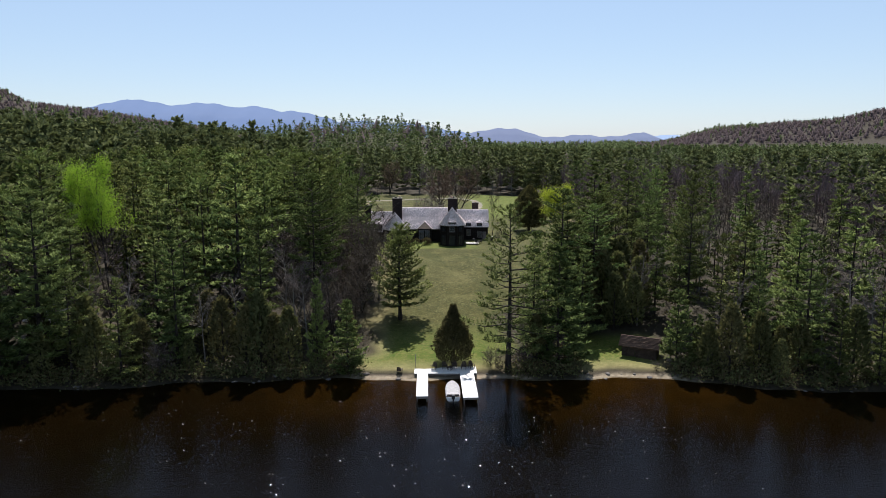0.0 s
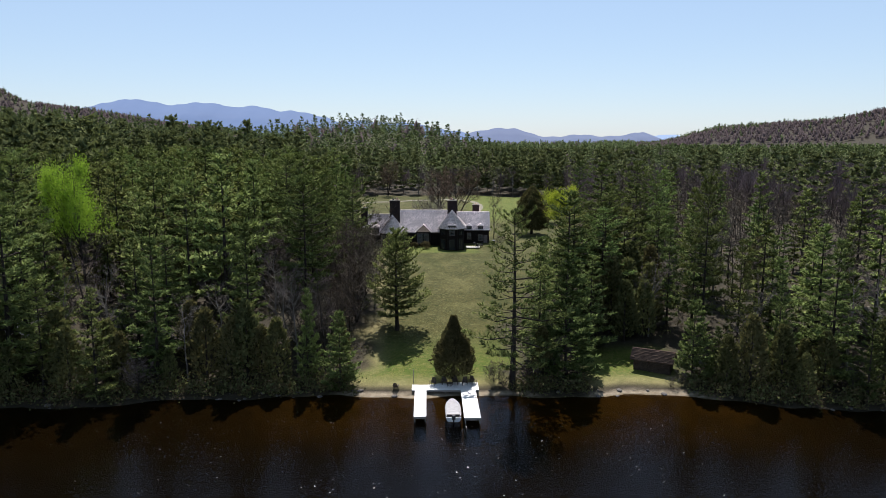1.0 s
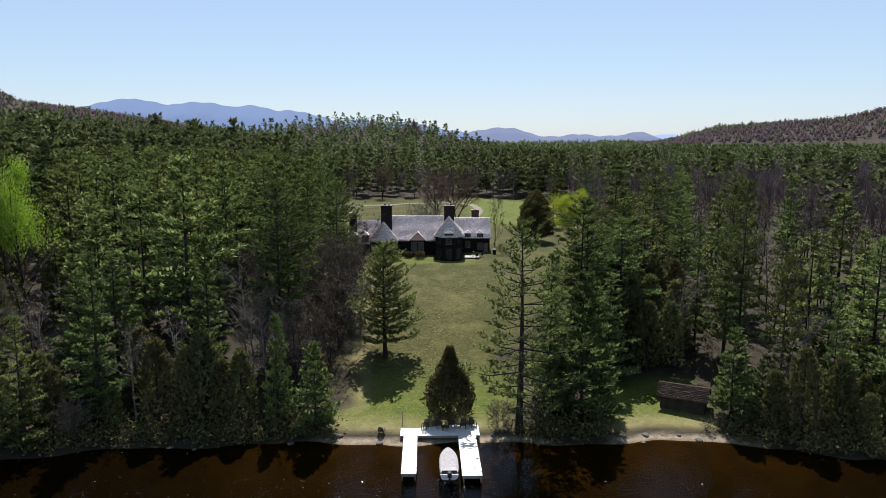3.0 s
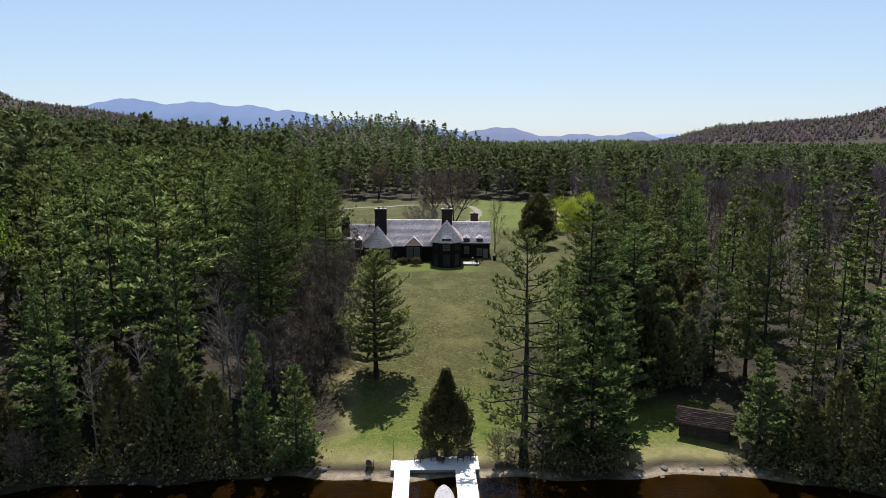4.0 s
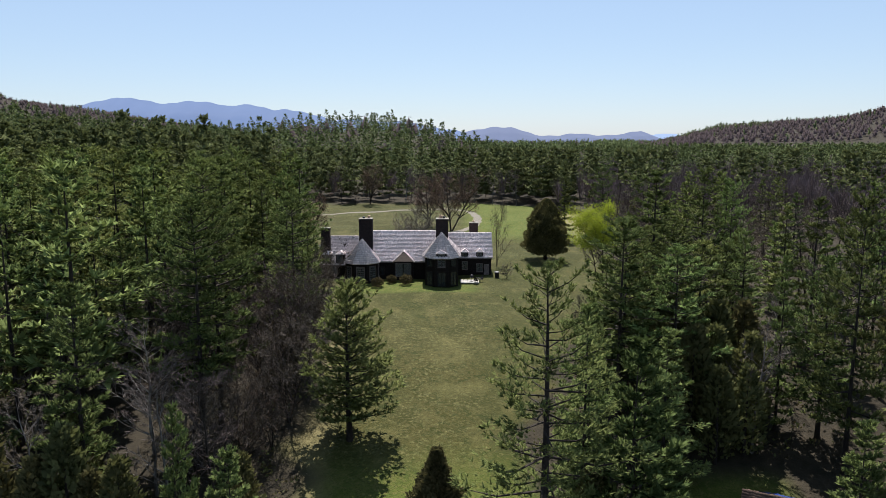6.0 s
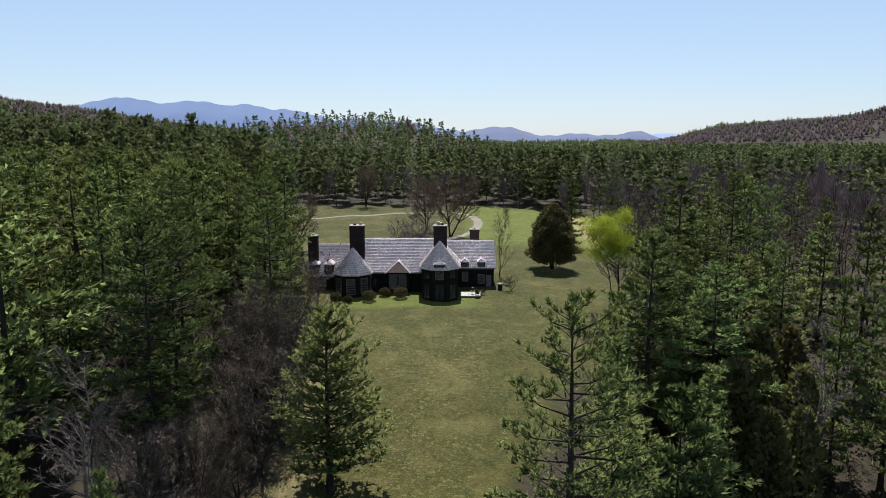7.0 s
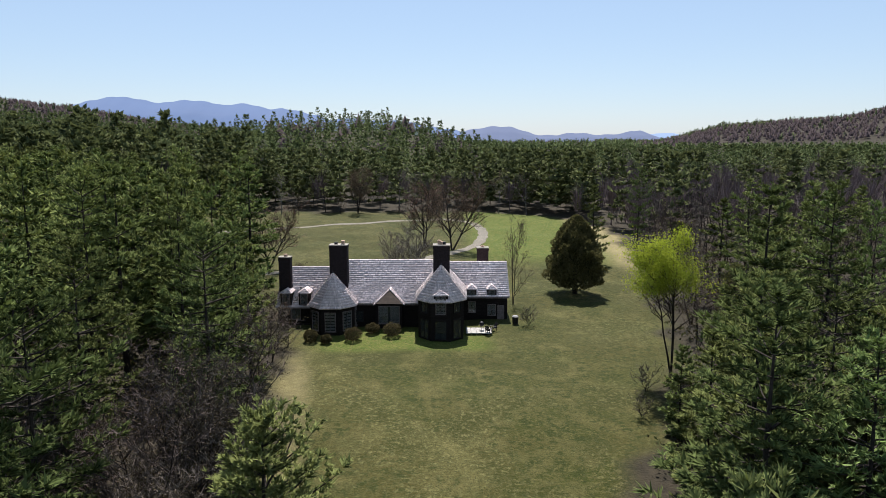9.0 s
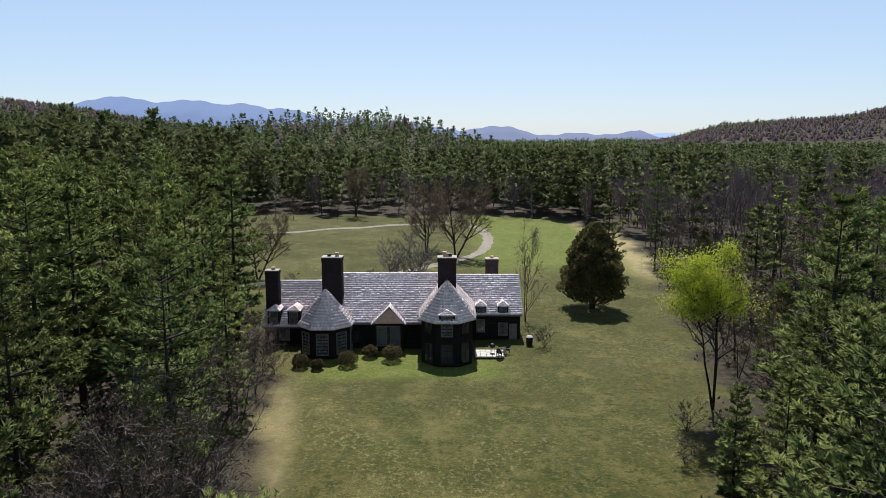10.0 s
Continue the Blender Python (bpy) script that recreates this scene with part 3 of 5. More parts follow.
def arborvitae(seed, H, R, n, size, belly=0.22, full=1.0):
    """Dense cedar: flat upright sprays on a tapering body with a broken outline."""
    r = np.random.default_rng(seed)
    u = r.uniform(0, 1, n) ** 0.8
    a = r.uniform(0, 6.28, n)
    prof = np.interp(u, (0, 0.06, belly, 0.5, 0.78, 0.92, 1.0), (0.62, 0.90, 1.0, 0.70 + 0.20 * full, 0.32 + 0.26 * full, 0.14 + 0.16 * full, 0.08))
    lobes = 1 + 0.12 * np.sin(a * 4 + u * 9 + seed) + 0.09 * np.sin(a * 7 - u * 17) + 0.07 * np.sin(u * 34 + a * 3) + 0.05 * np.sin(u * 13 + a)
    rad = R * prof * lobes * r.uniform(0.30, 1.02, n) ** 0.5
    p = np.stack([np.cos(a) * rad, np.sin(a) * rad, H * (0.09 + 0.89 * u) + r.normal(0, 0.1, n)], -1)
    way = np.stack([np.cos(a) * 0.55, np.sin(a) * 0.55, 0 * a + 0.75], -1) + r.normal(0, 0.30, (n, 3))
    ln = size * r.uniform(0.6, 1.3, n)
    v, f = kites(p, way, np.stack([np.cos(a), np.sin(a), 0 * a + 0.4], -1) + r.normal(0, 0.5, (n, 3)), ln, ln * 0.28)
    tv, tf = tubes([([(0, 0, -0.3), (0.05, 0, H * 0.3), (0, 0.05, H * 0.9)], [R * 0.11, R * 0.08, 0.03])], 7)
    return (tv, tf), (v, f)


KINDS = {}      # name: list of (height, trunk mesh, crown mesh, leaf mesh or None)


def add_kind(kind, H, trunk, crown, bark, leafmat, extra=None, extramat=None):
    KINDS.setdefault(kind, []).append((H, mesh_np(kind + "_trunk", *trunk, bark, smooth=True), mesh_np(kind + "_crown", *crown, leafmat),
                                       mesh_np(kind + "_leaves", *extra, extramat) if extra else None))


for s in range(5):
    add_kind("pine", 22, *conifer(10 + s, 22, (3.0, 1.4, 5.0, 2.0, 6.5)[s], (4.7, 4.3, 5.0, 4.0, 5.2)[s], (12, 13, 11, 12, 10)[s], 6, 25, 0.58, 0.12, 0.45, 0.18, slim=0.10, fan=10, shape=(0.62, 0.75, 0.5, 0.7, 0.45)[s]), BARK, PINE)
for s in range(4):
    add_kind("pine_mid", 22, *conifer(20 + s, 22, (5.0, 3.5, 7, 6)[s], (4.6, 4.1, 4.9, 5.2)[s], (10, 11, 9, 8)[s], 5, 12, 0.82, 0.12, 0.5, wood=False, slim=0.155, shape=(0.6, 0.72, 0.5, 0.42)[s], fan=7), BARK, PINE)
for s in range(2):
    add_kind("young_pine", 12, *conifer(30 + s, 12, 0.5, 3.2, 13, 6, 21, 0.52, 0.2, 0.3, trunk_r=0.16, shape=0.85, slim=0.12, fan=9), BARK, PINE)
add_kind("sparse_pine", 24, *conifer(41, 24, 4.2, 7.0, 16, 5, 40, 0.50, 0.12, 0.35, 0.42, trunk_r=0.42, shape=0.6, slim=0.10), BARK, PINE)
add_kind("lawn_pine", 16, *conifer(43, 16, 2.6, 5.4, 15, 7, 40, 0.46, 0.36, 0.30, 0.12, trunk_r=0.30, shape=0.62, slim=0.11, fan=9), BARK, PINE)
for s in range(3):
    w_, t_, tips_ = broadleaf(50 + s, 15, 4.2, 18, 6, 11, 0.18, 0.24, thick=1.5)
    add_kind("bare_tree", 15, w_, t_, PALE_BARK if s != 0 else BARK, TWIG)
    w_, t_, tips_ = broadleaf(60 + s, 14, 4.2, 14, 5, 9, 0.16, 0.28, thick=2.2)
    add_kind("bare_mid", 14, w_, t_, BARK, TWIG)
w_, t_, tips_ = broadleaf(71, 13, 5.5, 26, 9, 16, 0.26, 0.18, 2)
add_kind("red_tree", 13, w_, t_, BARK, RED_TWIG, leaves_at(tips_, 5, 1, 0.15, 0.14), BUDS)
w_, t_, tips_ = broadleaf(73, 12, 4.5, 20, 7, 12, 0.20, 0.12, 4)
add_kind("pale_tree", 12, w_, t_, PALE_BARK, TWIG)
w_, t_, tips_ = broadleaf(75, 15, 4.6, 15, 7, 8, 0.24, 0.38, 3)
up_ = tips_[tips_[:, 2] > 9.4]
add_kind("lime_tree", 15, w_, t_, BARK, TWIG, leaves_at(up_, 6, 10, 0.50, 0.17), LIME)
w_, t_, tips_ = broadleaf(77, 11, 4.2, 19, 7, 11, 0.15, 0.08, 3)
add_kind("budding_tree", 11, w_, t_, BARK, TWIG, leaves_at(tips_, 7, 1, 0.20, 0.10), BUDS)
w_, t_, tips_ = broadleaf(79, 10, 3.8, 16, 6, 7, 0.12, 0.08, 2)
add_kind("brush_tree", 10, w_, t_, BARK, TWIG, leaves_at(tips_, 8, 1, 0.2, 0.12), BUDS)
add_kind("cedar", 12, *arborvitae(81, 12, 4.1, 24000, 0.42), BARK, CEDAR)
add_kind("slim_cedar", 11, *arborvitae(83, 11, 2.1, 1300, 0.68, 0.3), BARK, CEDAR)
add_kind("dock_cedar", 8.6, *arborvitae(85, 8.6, 2.8, 15000, 0.34, 0.25, 0.0), BARK, CEDAR)

LABELS = {
    "brush_tree": "low brown bushy tree not yet in leaf",
    "pine": "tall dark green white pine with layered boughs", "pine_mid": "tall dark green pine in the woods", "young_pine": "young bright green pine, branched to the ground",
    "sparse_pine": "tall old pine with sparse wide boughs at the shore", "lawn_pine": "broad green pine standing alone on the lawn", "bare_tree": "bare grey-brown tree in early spring",
    "bare_mid": "bare grey tree in the woods", "red_tree": "bare reddish-brown spreading tree behind the house", "pale_tree": "bare pale-barked tree with many stems",
    "lime_tree": "tree with fresh yellow-green spring leaves", "budding_tree": "brown budding tree at the edge of the woods", "cedar": "dense dark green cedar on the lawn",
    "slim_cedar": "slim dark green cedar", "dock_cedar": "small dense cedar beside the dock"}
PLANTED = []
FIRST = {}


def plant(kind, x, y, h, turn=None, variant=None, wide=1.0, z=None):
    rr = random.random()
    k = KINDS[kind]
    v = (variant if variant is not None else int(rr * 997)) % len(k)
    H, trunk_me, crown_me, leaf_me = k[v]
    turn = random.uniform(0, 360) if turn is None else turn
    s = h / H
    m = pose(x, y, height(x, y) - 0.1 if z is None else z, 0, 0, turn) @ Matrix.Diagonal((s * wide, s * wide, s, 1))
    PLANTED.append((x, y))
    if (kind, v) in FIRST:
        first = FIRST[kind, v]
        return copy_thing(first, m @ Matrix.Diagonal([1 / q for q in first.scale] + [1]))
    base = kind.replace("_mid", "").replace("bare", "bare_tree").replace("tree_tree", "tree")
    name = base if base.endswith(("tree", "cedar", "pine")) else base + "_tree"
    ob = thing(name, 0, 0, 0, LABELS[kind], "tree", "trees of the woods" if kind in ("pine", "pine_mid", "bare_tree", "bare_mid") else "")
    part("trunk", trunk_me, None, ob)
    c = part("crown", crown_me, None, ob)
    if leaf_me:
        part("leaves", leaf_me, None, c)
    FIRST[kind, v] = ob
    ob.matrix_basis = m
    return ob


# single trees that stand out: kind, x, y, height
plant("lawn_pine", -8.0, 114.0, 15.5, 40, wide=1.08)
plant("dock_cedar", 0.8, 98.6, 8.7, 0)
plant("sparse_pine", 8.5, 96.4, 23.6, 10)
SINGLES = [
    ("young_pine", 16.0, 99.5, 16.8), ("pine", 12.8, 103.5, 18.0), ("pine", 19.0, 118.0, 20.6), ("pine", 14.0, 109.0, 16.0), ("pine", 20.7, 124.0, 19.2), ("pine", 19.8, 129.0, 13.5), ("pine", 24.2, 134.0, 15.5), ("pine", 26.0, 125.0, 18.0), ("young_pine", 21.0, 138.5, 8.0), ("pine", 24.0, 117.0, 18.5), ("pine", 21.0, 109.0, 14.0), ("pine", 28.4, 140.5, 21.2),
    ("pine", 39.8, 144.3, 18.6), ("young_pine", 32.7, 98.6, 10.8), ("young_pine", 35.6, 98.0, 7.4), ("pine", 37.5, 109.3, 25.0), ("pine", 34.4, 116.5, 17.8),
    ("slim_cedar", 25.0, 114.0, 12.0), ("slim_cedar", 28.0, 116.5, 11.0), ("slim_cedar", 23.0, 118.0, 11.0), ("slim_cedar", 26.4, 110.8, 9.5), ("slim_cedar", 24.6, 121.5, 12.0), ("slim_cedar", 29.6, 120.5, 12.0), ("slim_cedar", 31.3, 116.0, 10.5), ("slim_cedar", 27.2, 122.5, 11.5), ("slim_cedar", 22.4, 112.5, 9.0), ("slim_cedar", 33.0, 122.0, 11.0), ("slim_cedar", 29.5, 112.0, 9.0), ("pine", 29.8, 126.0, 16.5), ("pine", 57.5, 108.6, 15.2), ("pine", 43.5, 98.0, 15.0),
    ("pine", -27.4, 101.3, 20.4), ("pine", -38.3, 96.6, 19.4), ("young_pine", -14.0, 95.8, 10.4), ("young_pine", -18.5, 97.5, 12.5), ("pine", -32.4, 120.7, 17.0), ("pine", -21.8, 112.4, 24.0),
    ("pine", -21.6, 117.2, 20.6), ("pine", -17.4, 133.3, 19.2), ("pine", -19.4, 139.4, 18.2), ("pine", -24.7, 148.5, 19.0), ("pine", -31.6, 143.5, 21.8), ("pine", -23.7, 161.5, 17.0), ("pine", -19.0, 150.5, 14.0), ("pine", -26.5, 132.0, 18.5),
    ("budding_tree", -15.4, 124.0, 14.0), ("budding_tree", -17.8, 127.8, 14.0), ("budding_tree", -14.8, 117.5, 11.5), ("budding_tree", -18.4, 121.8, 13.0), ("budding_tree", -17.5, 109.0, 11.0), ("budding_tree", -20.5, 106.0, 11.0),
    ("bare_tree", -16.9, 101.2, 14.5), ("bare_tree", -20.6, 101.5, 13.5), ("bare_tree", -23.5, 105.5, 14.5), ("bare_tree", -30.0, 99.5, 13.0), ("bare_tree", -34.5, 97.0, 12.0), ("bare_tree", -25.8, 110.5, 15.0),
    ("brush_tree", -15.0, 130.0, 7.0), ("brush_tree", -15.2, 112.5, 7.0), ("brush_tree", -16.2, 138.5, 6.0), ("brush_tree", -18.0, 155.0, 6.0), ("brush_tree", -18.6, 160.0, 5.5), ("brush_tree", -17.2, 147.0, 6.5), ("brush_tree", -20.5, 164.0, 6.0), ("budding_tree", 29.5, 148.0, 10.0), ("brush_tree", 27.0, 143.5, 6.0), ("brush_tree", 31.5, 154.0, 8.0), ("pine", 33.5, 151.0, 15.0), ("brush_tree", 22.5, 141.5, 4.5), ("brush_tree", 30.0, 160.0, 7.0), ("brush_tree", -19.5, 114.5, 8.0),
    ("lime_tree", 24.3, 151.5, 14.3), ("lime_tree", -55.5, 113.0, 24.5), ("cedar", 20.6, 187.5, 12.0), ("pine", 28.0, 211.0, 15.0), ("pine", 37.5, 216.0, 17.0),
    ("red_tree", 1.9, 226.0, 13.8), ("red_tree", -4.0, 232.0, 12.8), ("pale_tree", -4.6, 197.0, 9.5), ("pale_tree", -8.5, 203.0, 7.5), ("red_tree", -31.0, 205.0, 11.0),
    ("brush_tree", 10.6, 181.5, 12.5), ("bare_tree", -48.0, 288.0, 13.0), ("bare_tree", -36.0, 294.0, 14.0), ("red_tree", -26.0, 292.0, 13.0), ("bare_tree", -14.0, 296.0, 14.5), ("bare_tree", -9.0, 292.0, 13.0), ("bare_tree", 10.0, 294.0, 15.0), ("bare_tree", 16.0, 291.0, 14.0), ("bare_tree", 24.0, 288.0, 13.0), ("brush_tree", -42.0, 284.0, 7.0), ("brush_tree", -31.0, 290.0, 6.0), ("pine", 33.0, 128.0, 15.0), ("young_pine", 24.0, 126.0, 8.5), ("pine", 40.5, 104.0, 17.0), ("bare_tree", 38.5, 99.0, 9.0), ("bare_tree", 42.0, 102.0, 13.0), ("bare_tree", 30.5, 112.5, 13.0),
]
for k_, x_, y_, h_ in SINGLES:
    any_turn = None
    if k_ == "lime_tree":
        any_turn = 45
        random.uniform(0, 360)
    plant(k_, x_, y_, h_, any_turn, wide=0.72 if k_ == "pine" and x_ > 30 else 1.25 if k_ == "pine" and x_ > 18 and y_ < 145 else 0.62 if h_ == 24.5 else 0.6 if h_ == 12.5 else 1.2 if k_ == "brush_tree" else 1.0)

# the woods near the lawn, tree by tree
r = np.random.default_rng(4)
for gy_ in np.arange(92.0, 232.0, 5.7):
    half = min(88.0, 8 + 0.64 * gy_)
    for gx_ in np.arange(-half, half, 5.7):
        x, y = gx_ + r.uniform(-2.3, 2.3), gy_ + r.uniform(-2.3, 2.3)
        pick, hh, keep = r.uniform(), r.normal(19.4, 3.6), r.uniform()
        hh = min(hh, 30.5 - height(x, y))
        d = y - float(shore(x))
        if d < 1.2 or float(lawn(np.array(x), np.array(y))) > 0.02 or keep < 0.06:
            continue
        if -23 < x < 13 and 156 < y < 186 or 5 < x < 28 and 96 < y < 160 or 19 < x < 34 and y < 110 or -33 < x < -13 and 106 < y < 144 and pick > 0.25:
            continue
        if min((x - a) ** 2 + (y - b) ** 2 for a, b in PLANTED) < 3.4 ** 2:
            continue
        edge = d < 9 or float(lawn(np.array(x + 5.0), np.array(y))) > 0.3 or float(lawn(np.array(x - 5.0), np.array(y))) > 0.3
        near = (edge and y < 175) or d < 17
        bare_share = (0.46 if x < 0 else 0.55) if d > 6 else 0.28
        if x < -30 and d > 25:
            bare_share = 0.16
        if y > 180 and abs(x) < 60:
            bare_share = 0.35
        if x > 24 and y > 146:
            bare_share = 0.80
            hh -= 1.0
        if -33 < x < -13 and 106 < y < 144:
            plant("budding_tree" if pick < 0.17 else "bare_tree", x, y, hh * 0.5)
        elif x > 24 and y > 148 and pick < 0.16:
            plant("brush_tree", x, y, r.uniform(7.5, 11.0), wide=1.3)
        elif 15 < x < 45 and 112 < y < 148:
            plant("pine" if pick < 0.55 else "bare_tree", x, y, hh - 2 if pick < 0.55 else hh * 0.7)
        elif pick < bare_share:
            plant("bare_tree" if near else "bare_mid", x, y, max(8.0, min(15.5, hh - 4.5)))
        elif pick < bare_share + (0.07 if d > 8 else 0.22):
            plant("slim_cedar", x, y, hh * 0.5)
        else:
            if d < 6:
                hh -= 2.0
            if x > 10 and 112 < y < 170:
                hh -= 3.0
            if x > 15:
                hh = min(hh, r.normal(15.5, 2.8))
            plant("pine" if near else "pine_mid", x, y, hh, variant=None if x < 15 else 1 if pick < 0.85 or not near else 3, wide=r.uniform(0.95, 1.3) if x < 0 else r.uniform(1.0, 1.35))


# ---- the woods beyond, as one mass ----
def haze_tree(r, h, R, n):
    """Small bare tree: a sheaf of slivers."""
    z = h * r.uniform(0.25, 0.7, n)
    a = r.uniform(0, 6.28, n)
    p = np.stack([np.cos(a) * R * 0.2, np.sin(a) * R * 0.2, z], -1)
    u = r.uniform(0.3, 1, n)
    q = np.stack([np.cos(a) * R * u, np.sin(a) * R * u, np.minimum(z + h * r.uniform(0.15, 0.55, n), h)], -1)
    s = np.stack([-np.sin(a), np.cos(a), 0 * a], -1) * r.uniform(0.05, 0.12, (n, 1))
    p[0], q[0], s[0] = (0, 0, 0), (0, 0, h * 0.9), (0.2, 0, 0)
    v = np.stack([p - s, p + s, q], 1).reshape(-1, 3)
    return v, np.arange(len(v)).reshape(-1, 3)


def far_pine(r, h, R, n):
    """Far pine: ragged upturned sprays in a rounded cone."""
    u = 0.12 + 0.88 * r.uniform(0, 1, n) ** 0.85
    a = r.uniform(0, 6.28, n)
    rad = R * (1 - u) ** 0.5 * np.sqrt(r.uniform(0.15, 1, n)) * (1 + 0.25 * np.cos(a - r.uniform(0, 6.28)))
    o = np.stack([np.cos(a), np.sin(a), 0 * a], -1)
    p = o * (rad * 0.6)[:, None] + np.stack([0 * a, 0 * a, u * h * 0.93], -1)
    ln = (0.10 * h + 0.40 * rad) * r.uniform(0.7, 1.3, n)
    v, f = slivers(p, o + r.normal(0, 0.35, (n, 3)) + (0, 0, -0.05), r.normal(0, 0.3, (n, 3)) + (0, 0, 1), ln, ln * r.uniform(0.3, 0.55, n))
    c = np.arange(5) * 2 * np.pi / 5
    ring = np.stack([np.cos(c) * R * 0.5, np.sin(c) * R * 0.5, 0 * c + h * 0.18], -1) * r.uniform(0.8, 1.2, (5, 1))
    k = len(v)
    core = np.array([(k + q, k + (q + 1) % 5, k + 5) for q in range(5)])
    return np.concatenate([v, ring, [(0, 0, h * 0.9)]]), np.concatenate([f, core])


def woods(name, label, places, make, mat, seed, library=10):
    r = np.random.default_rng(seed)
    lib = [make(r) for _ in range(library)]
    vs, fs, off = [], [], 0
    for x, y, s in places:
        v, f = lib[int(r.uniform(0, library))]
        t = r.uniform(0, 6.28)
        c, q = math.cos(t), math.sin(t)
        w = v * s
        vs.append(np.stack([w[:, 0] * c - w[:, 1] * q + x, w[:, 0] * q + w[:, 1] * c + y, w[:, 2]], -1))
        fs.append(f + off)
        off += len(v)
    zz = land(np.array([p[0] for p in places]), np.array([p[1] for p in places]))
    for v, z in zip(vs, zz):
        v[:, 2] += z - 0.2
    tagged(new(name, mesh_np(name, np.concatenate(vs), np.concatenate(fs), mat)), label, "woods", kind="stuff")


r = np.random.default_rng(9)
mid_p, back_p, far_p, far_b, hill_b = [], [], [], [], []
y = 96.0
while y < 2600:
    gap = min(5.9 + max(0, y - 230) * 0.014, 17.0)
    half = 25 + 0.66 * y
    for x in np.arange(-half, half, gap):
        px, py = x + r.uniform(-0.45, 0.45) * gap, y + r.uniform(-0.45, 0.45) * gap
        pick, s = r.uniform(), float(np.clip(r.normal(1.0, 0.19), 0.55, 1.4))
        if py > 1500 and -0.24 * py < px < 0.2 * py and py < 2450:
            continue
        if py < 232 and abs(px) < min(88.0, 8 + 0.64 * py) or py - float(shore(px)) < 1 or float(lawn(np.array(px), np.array(py))) > 0.02:
            continue
        browner = 0.5 + 0.5 * math.sin(px * 0.019 + 1.0) * math.sin(py * 0.013 + px * 0.004)
        share = 0.10 + 0.25 * browner ** 2
        if px > 40 and 150 < py < 420:
            share = 0.72 + 0.22 * browner
        if px > 0.25 * py and py > 1150:
            share = 0.95 - 0.75 * step(0.25, 0.7, math.sin(px * 0.011 + 0.7) * math.sin(py * 0.009 + px * 0.006))
        if px < -0.35 * py and py > 1200:
            share = 0.75
        if -75 < px < 50 and 292 < py < 330:
            share = 0.35
        if px > -60 and py < 460:
            s = min(s, (29.0 - height(px, py)) / 20.5)
        elif px > 25 and py < 1300:
            s = min(s, (33.0 - height(px, py)) / 19.0 * r.uniform(0.78, 1.05))
        if pick < share:
            (far_b if py < 520 else hill_b).append((px, py, s))
        elif py < 340:
            mid_p.append((px, py, s))
        else:
            (back_p if py < 760 else far_p).append((px, py, s * (0.95 if py < 600 else 0.86)))
    y += gap


def mid_conifer(r):
    (_, _), (v, f) = conifer(int(r.uniform(0, 9999)), 20.5, 4, r.uniform(4.2, 5.4), 8, 5, 6, 1.5, 0.12, 0.5, wood=False, slim=0.30, shape=r.uniform(0.42, 0.7), fan=3)
    return v, f


woods("far_woods", "dense green pine woods round the fields", mid_p, mid_conifer, PINE_FAR, 1, 9)
def back_conifer(r):
    (_, _), (v, f) = conifer(int(r.uniform(0, 9999)), 16.8, 2, r.uniform(4.0, 5.4), 8, 4, 3, 1.5, 0.05, 0.5, wood=False, slim=0.34, shape=r.uniform(0.6, 0.95), fan=1)
    return v, f


woods("back_woods", "green pine woods on the rise behind the fields", back_p, back_conifer, PINE_FAR, 6, 14)
woods("distant_woods", "distant dark green conifer woods", far_p, lambda r: far_pine(r, r.uniform(16.0, 19.5), r.uniform(4.4, 6.4), 30), PINE_FAR, 2, 16)
woods("bare_woods", "distant bare grey-brown woods", far_b, lambda r: haze_tree(r, r.uniform(12, 16), r.uniform(3.4, 5.0), 110), FAR_BARE, 3, 10)
woods("hill_woods", "distant bare brown woods on the hills", hill_b, lambda r: far_pine(r, r.uniform(11, 14.5), r.uniform(6.0, 8.0), 18), HILL_BARE, 5, 12)

# low evergreens crowding the water's edge
r = np.random.default_rng(31)
for x in np.arange(-62, 62, 2.0):
    y = float(shore(x)) + r.uniform(1.8, 6.5)
    pick, h = r.uniform(), r.uniform(5.0, 11.0)
    if -13.5 < x < 11.5 or 17 < x < 33 or min((x - a) ** 2 + (y - b) ** 2 for a, b in PLANTED) < 1.8 ** 2:
        continue
    plant("young_pine" if pick < 0.22 else "slim_cedar" if pick < 0.9 or x > 0 else "budding_tree", x + r.uniform(-1, 1), y, h)


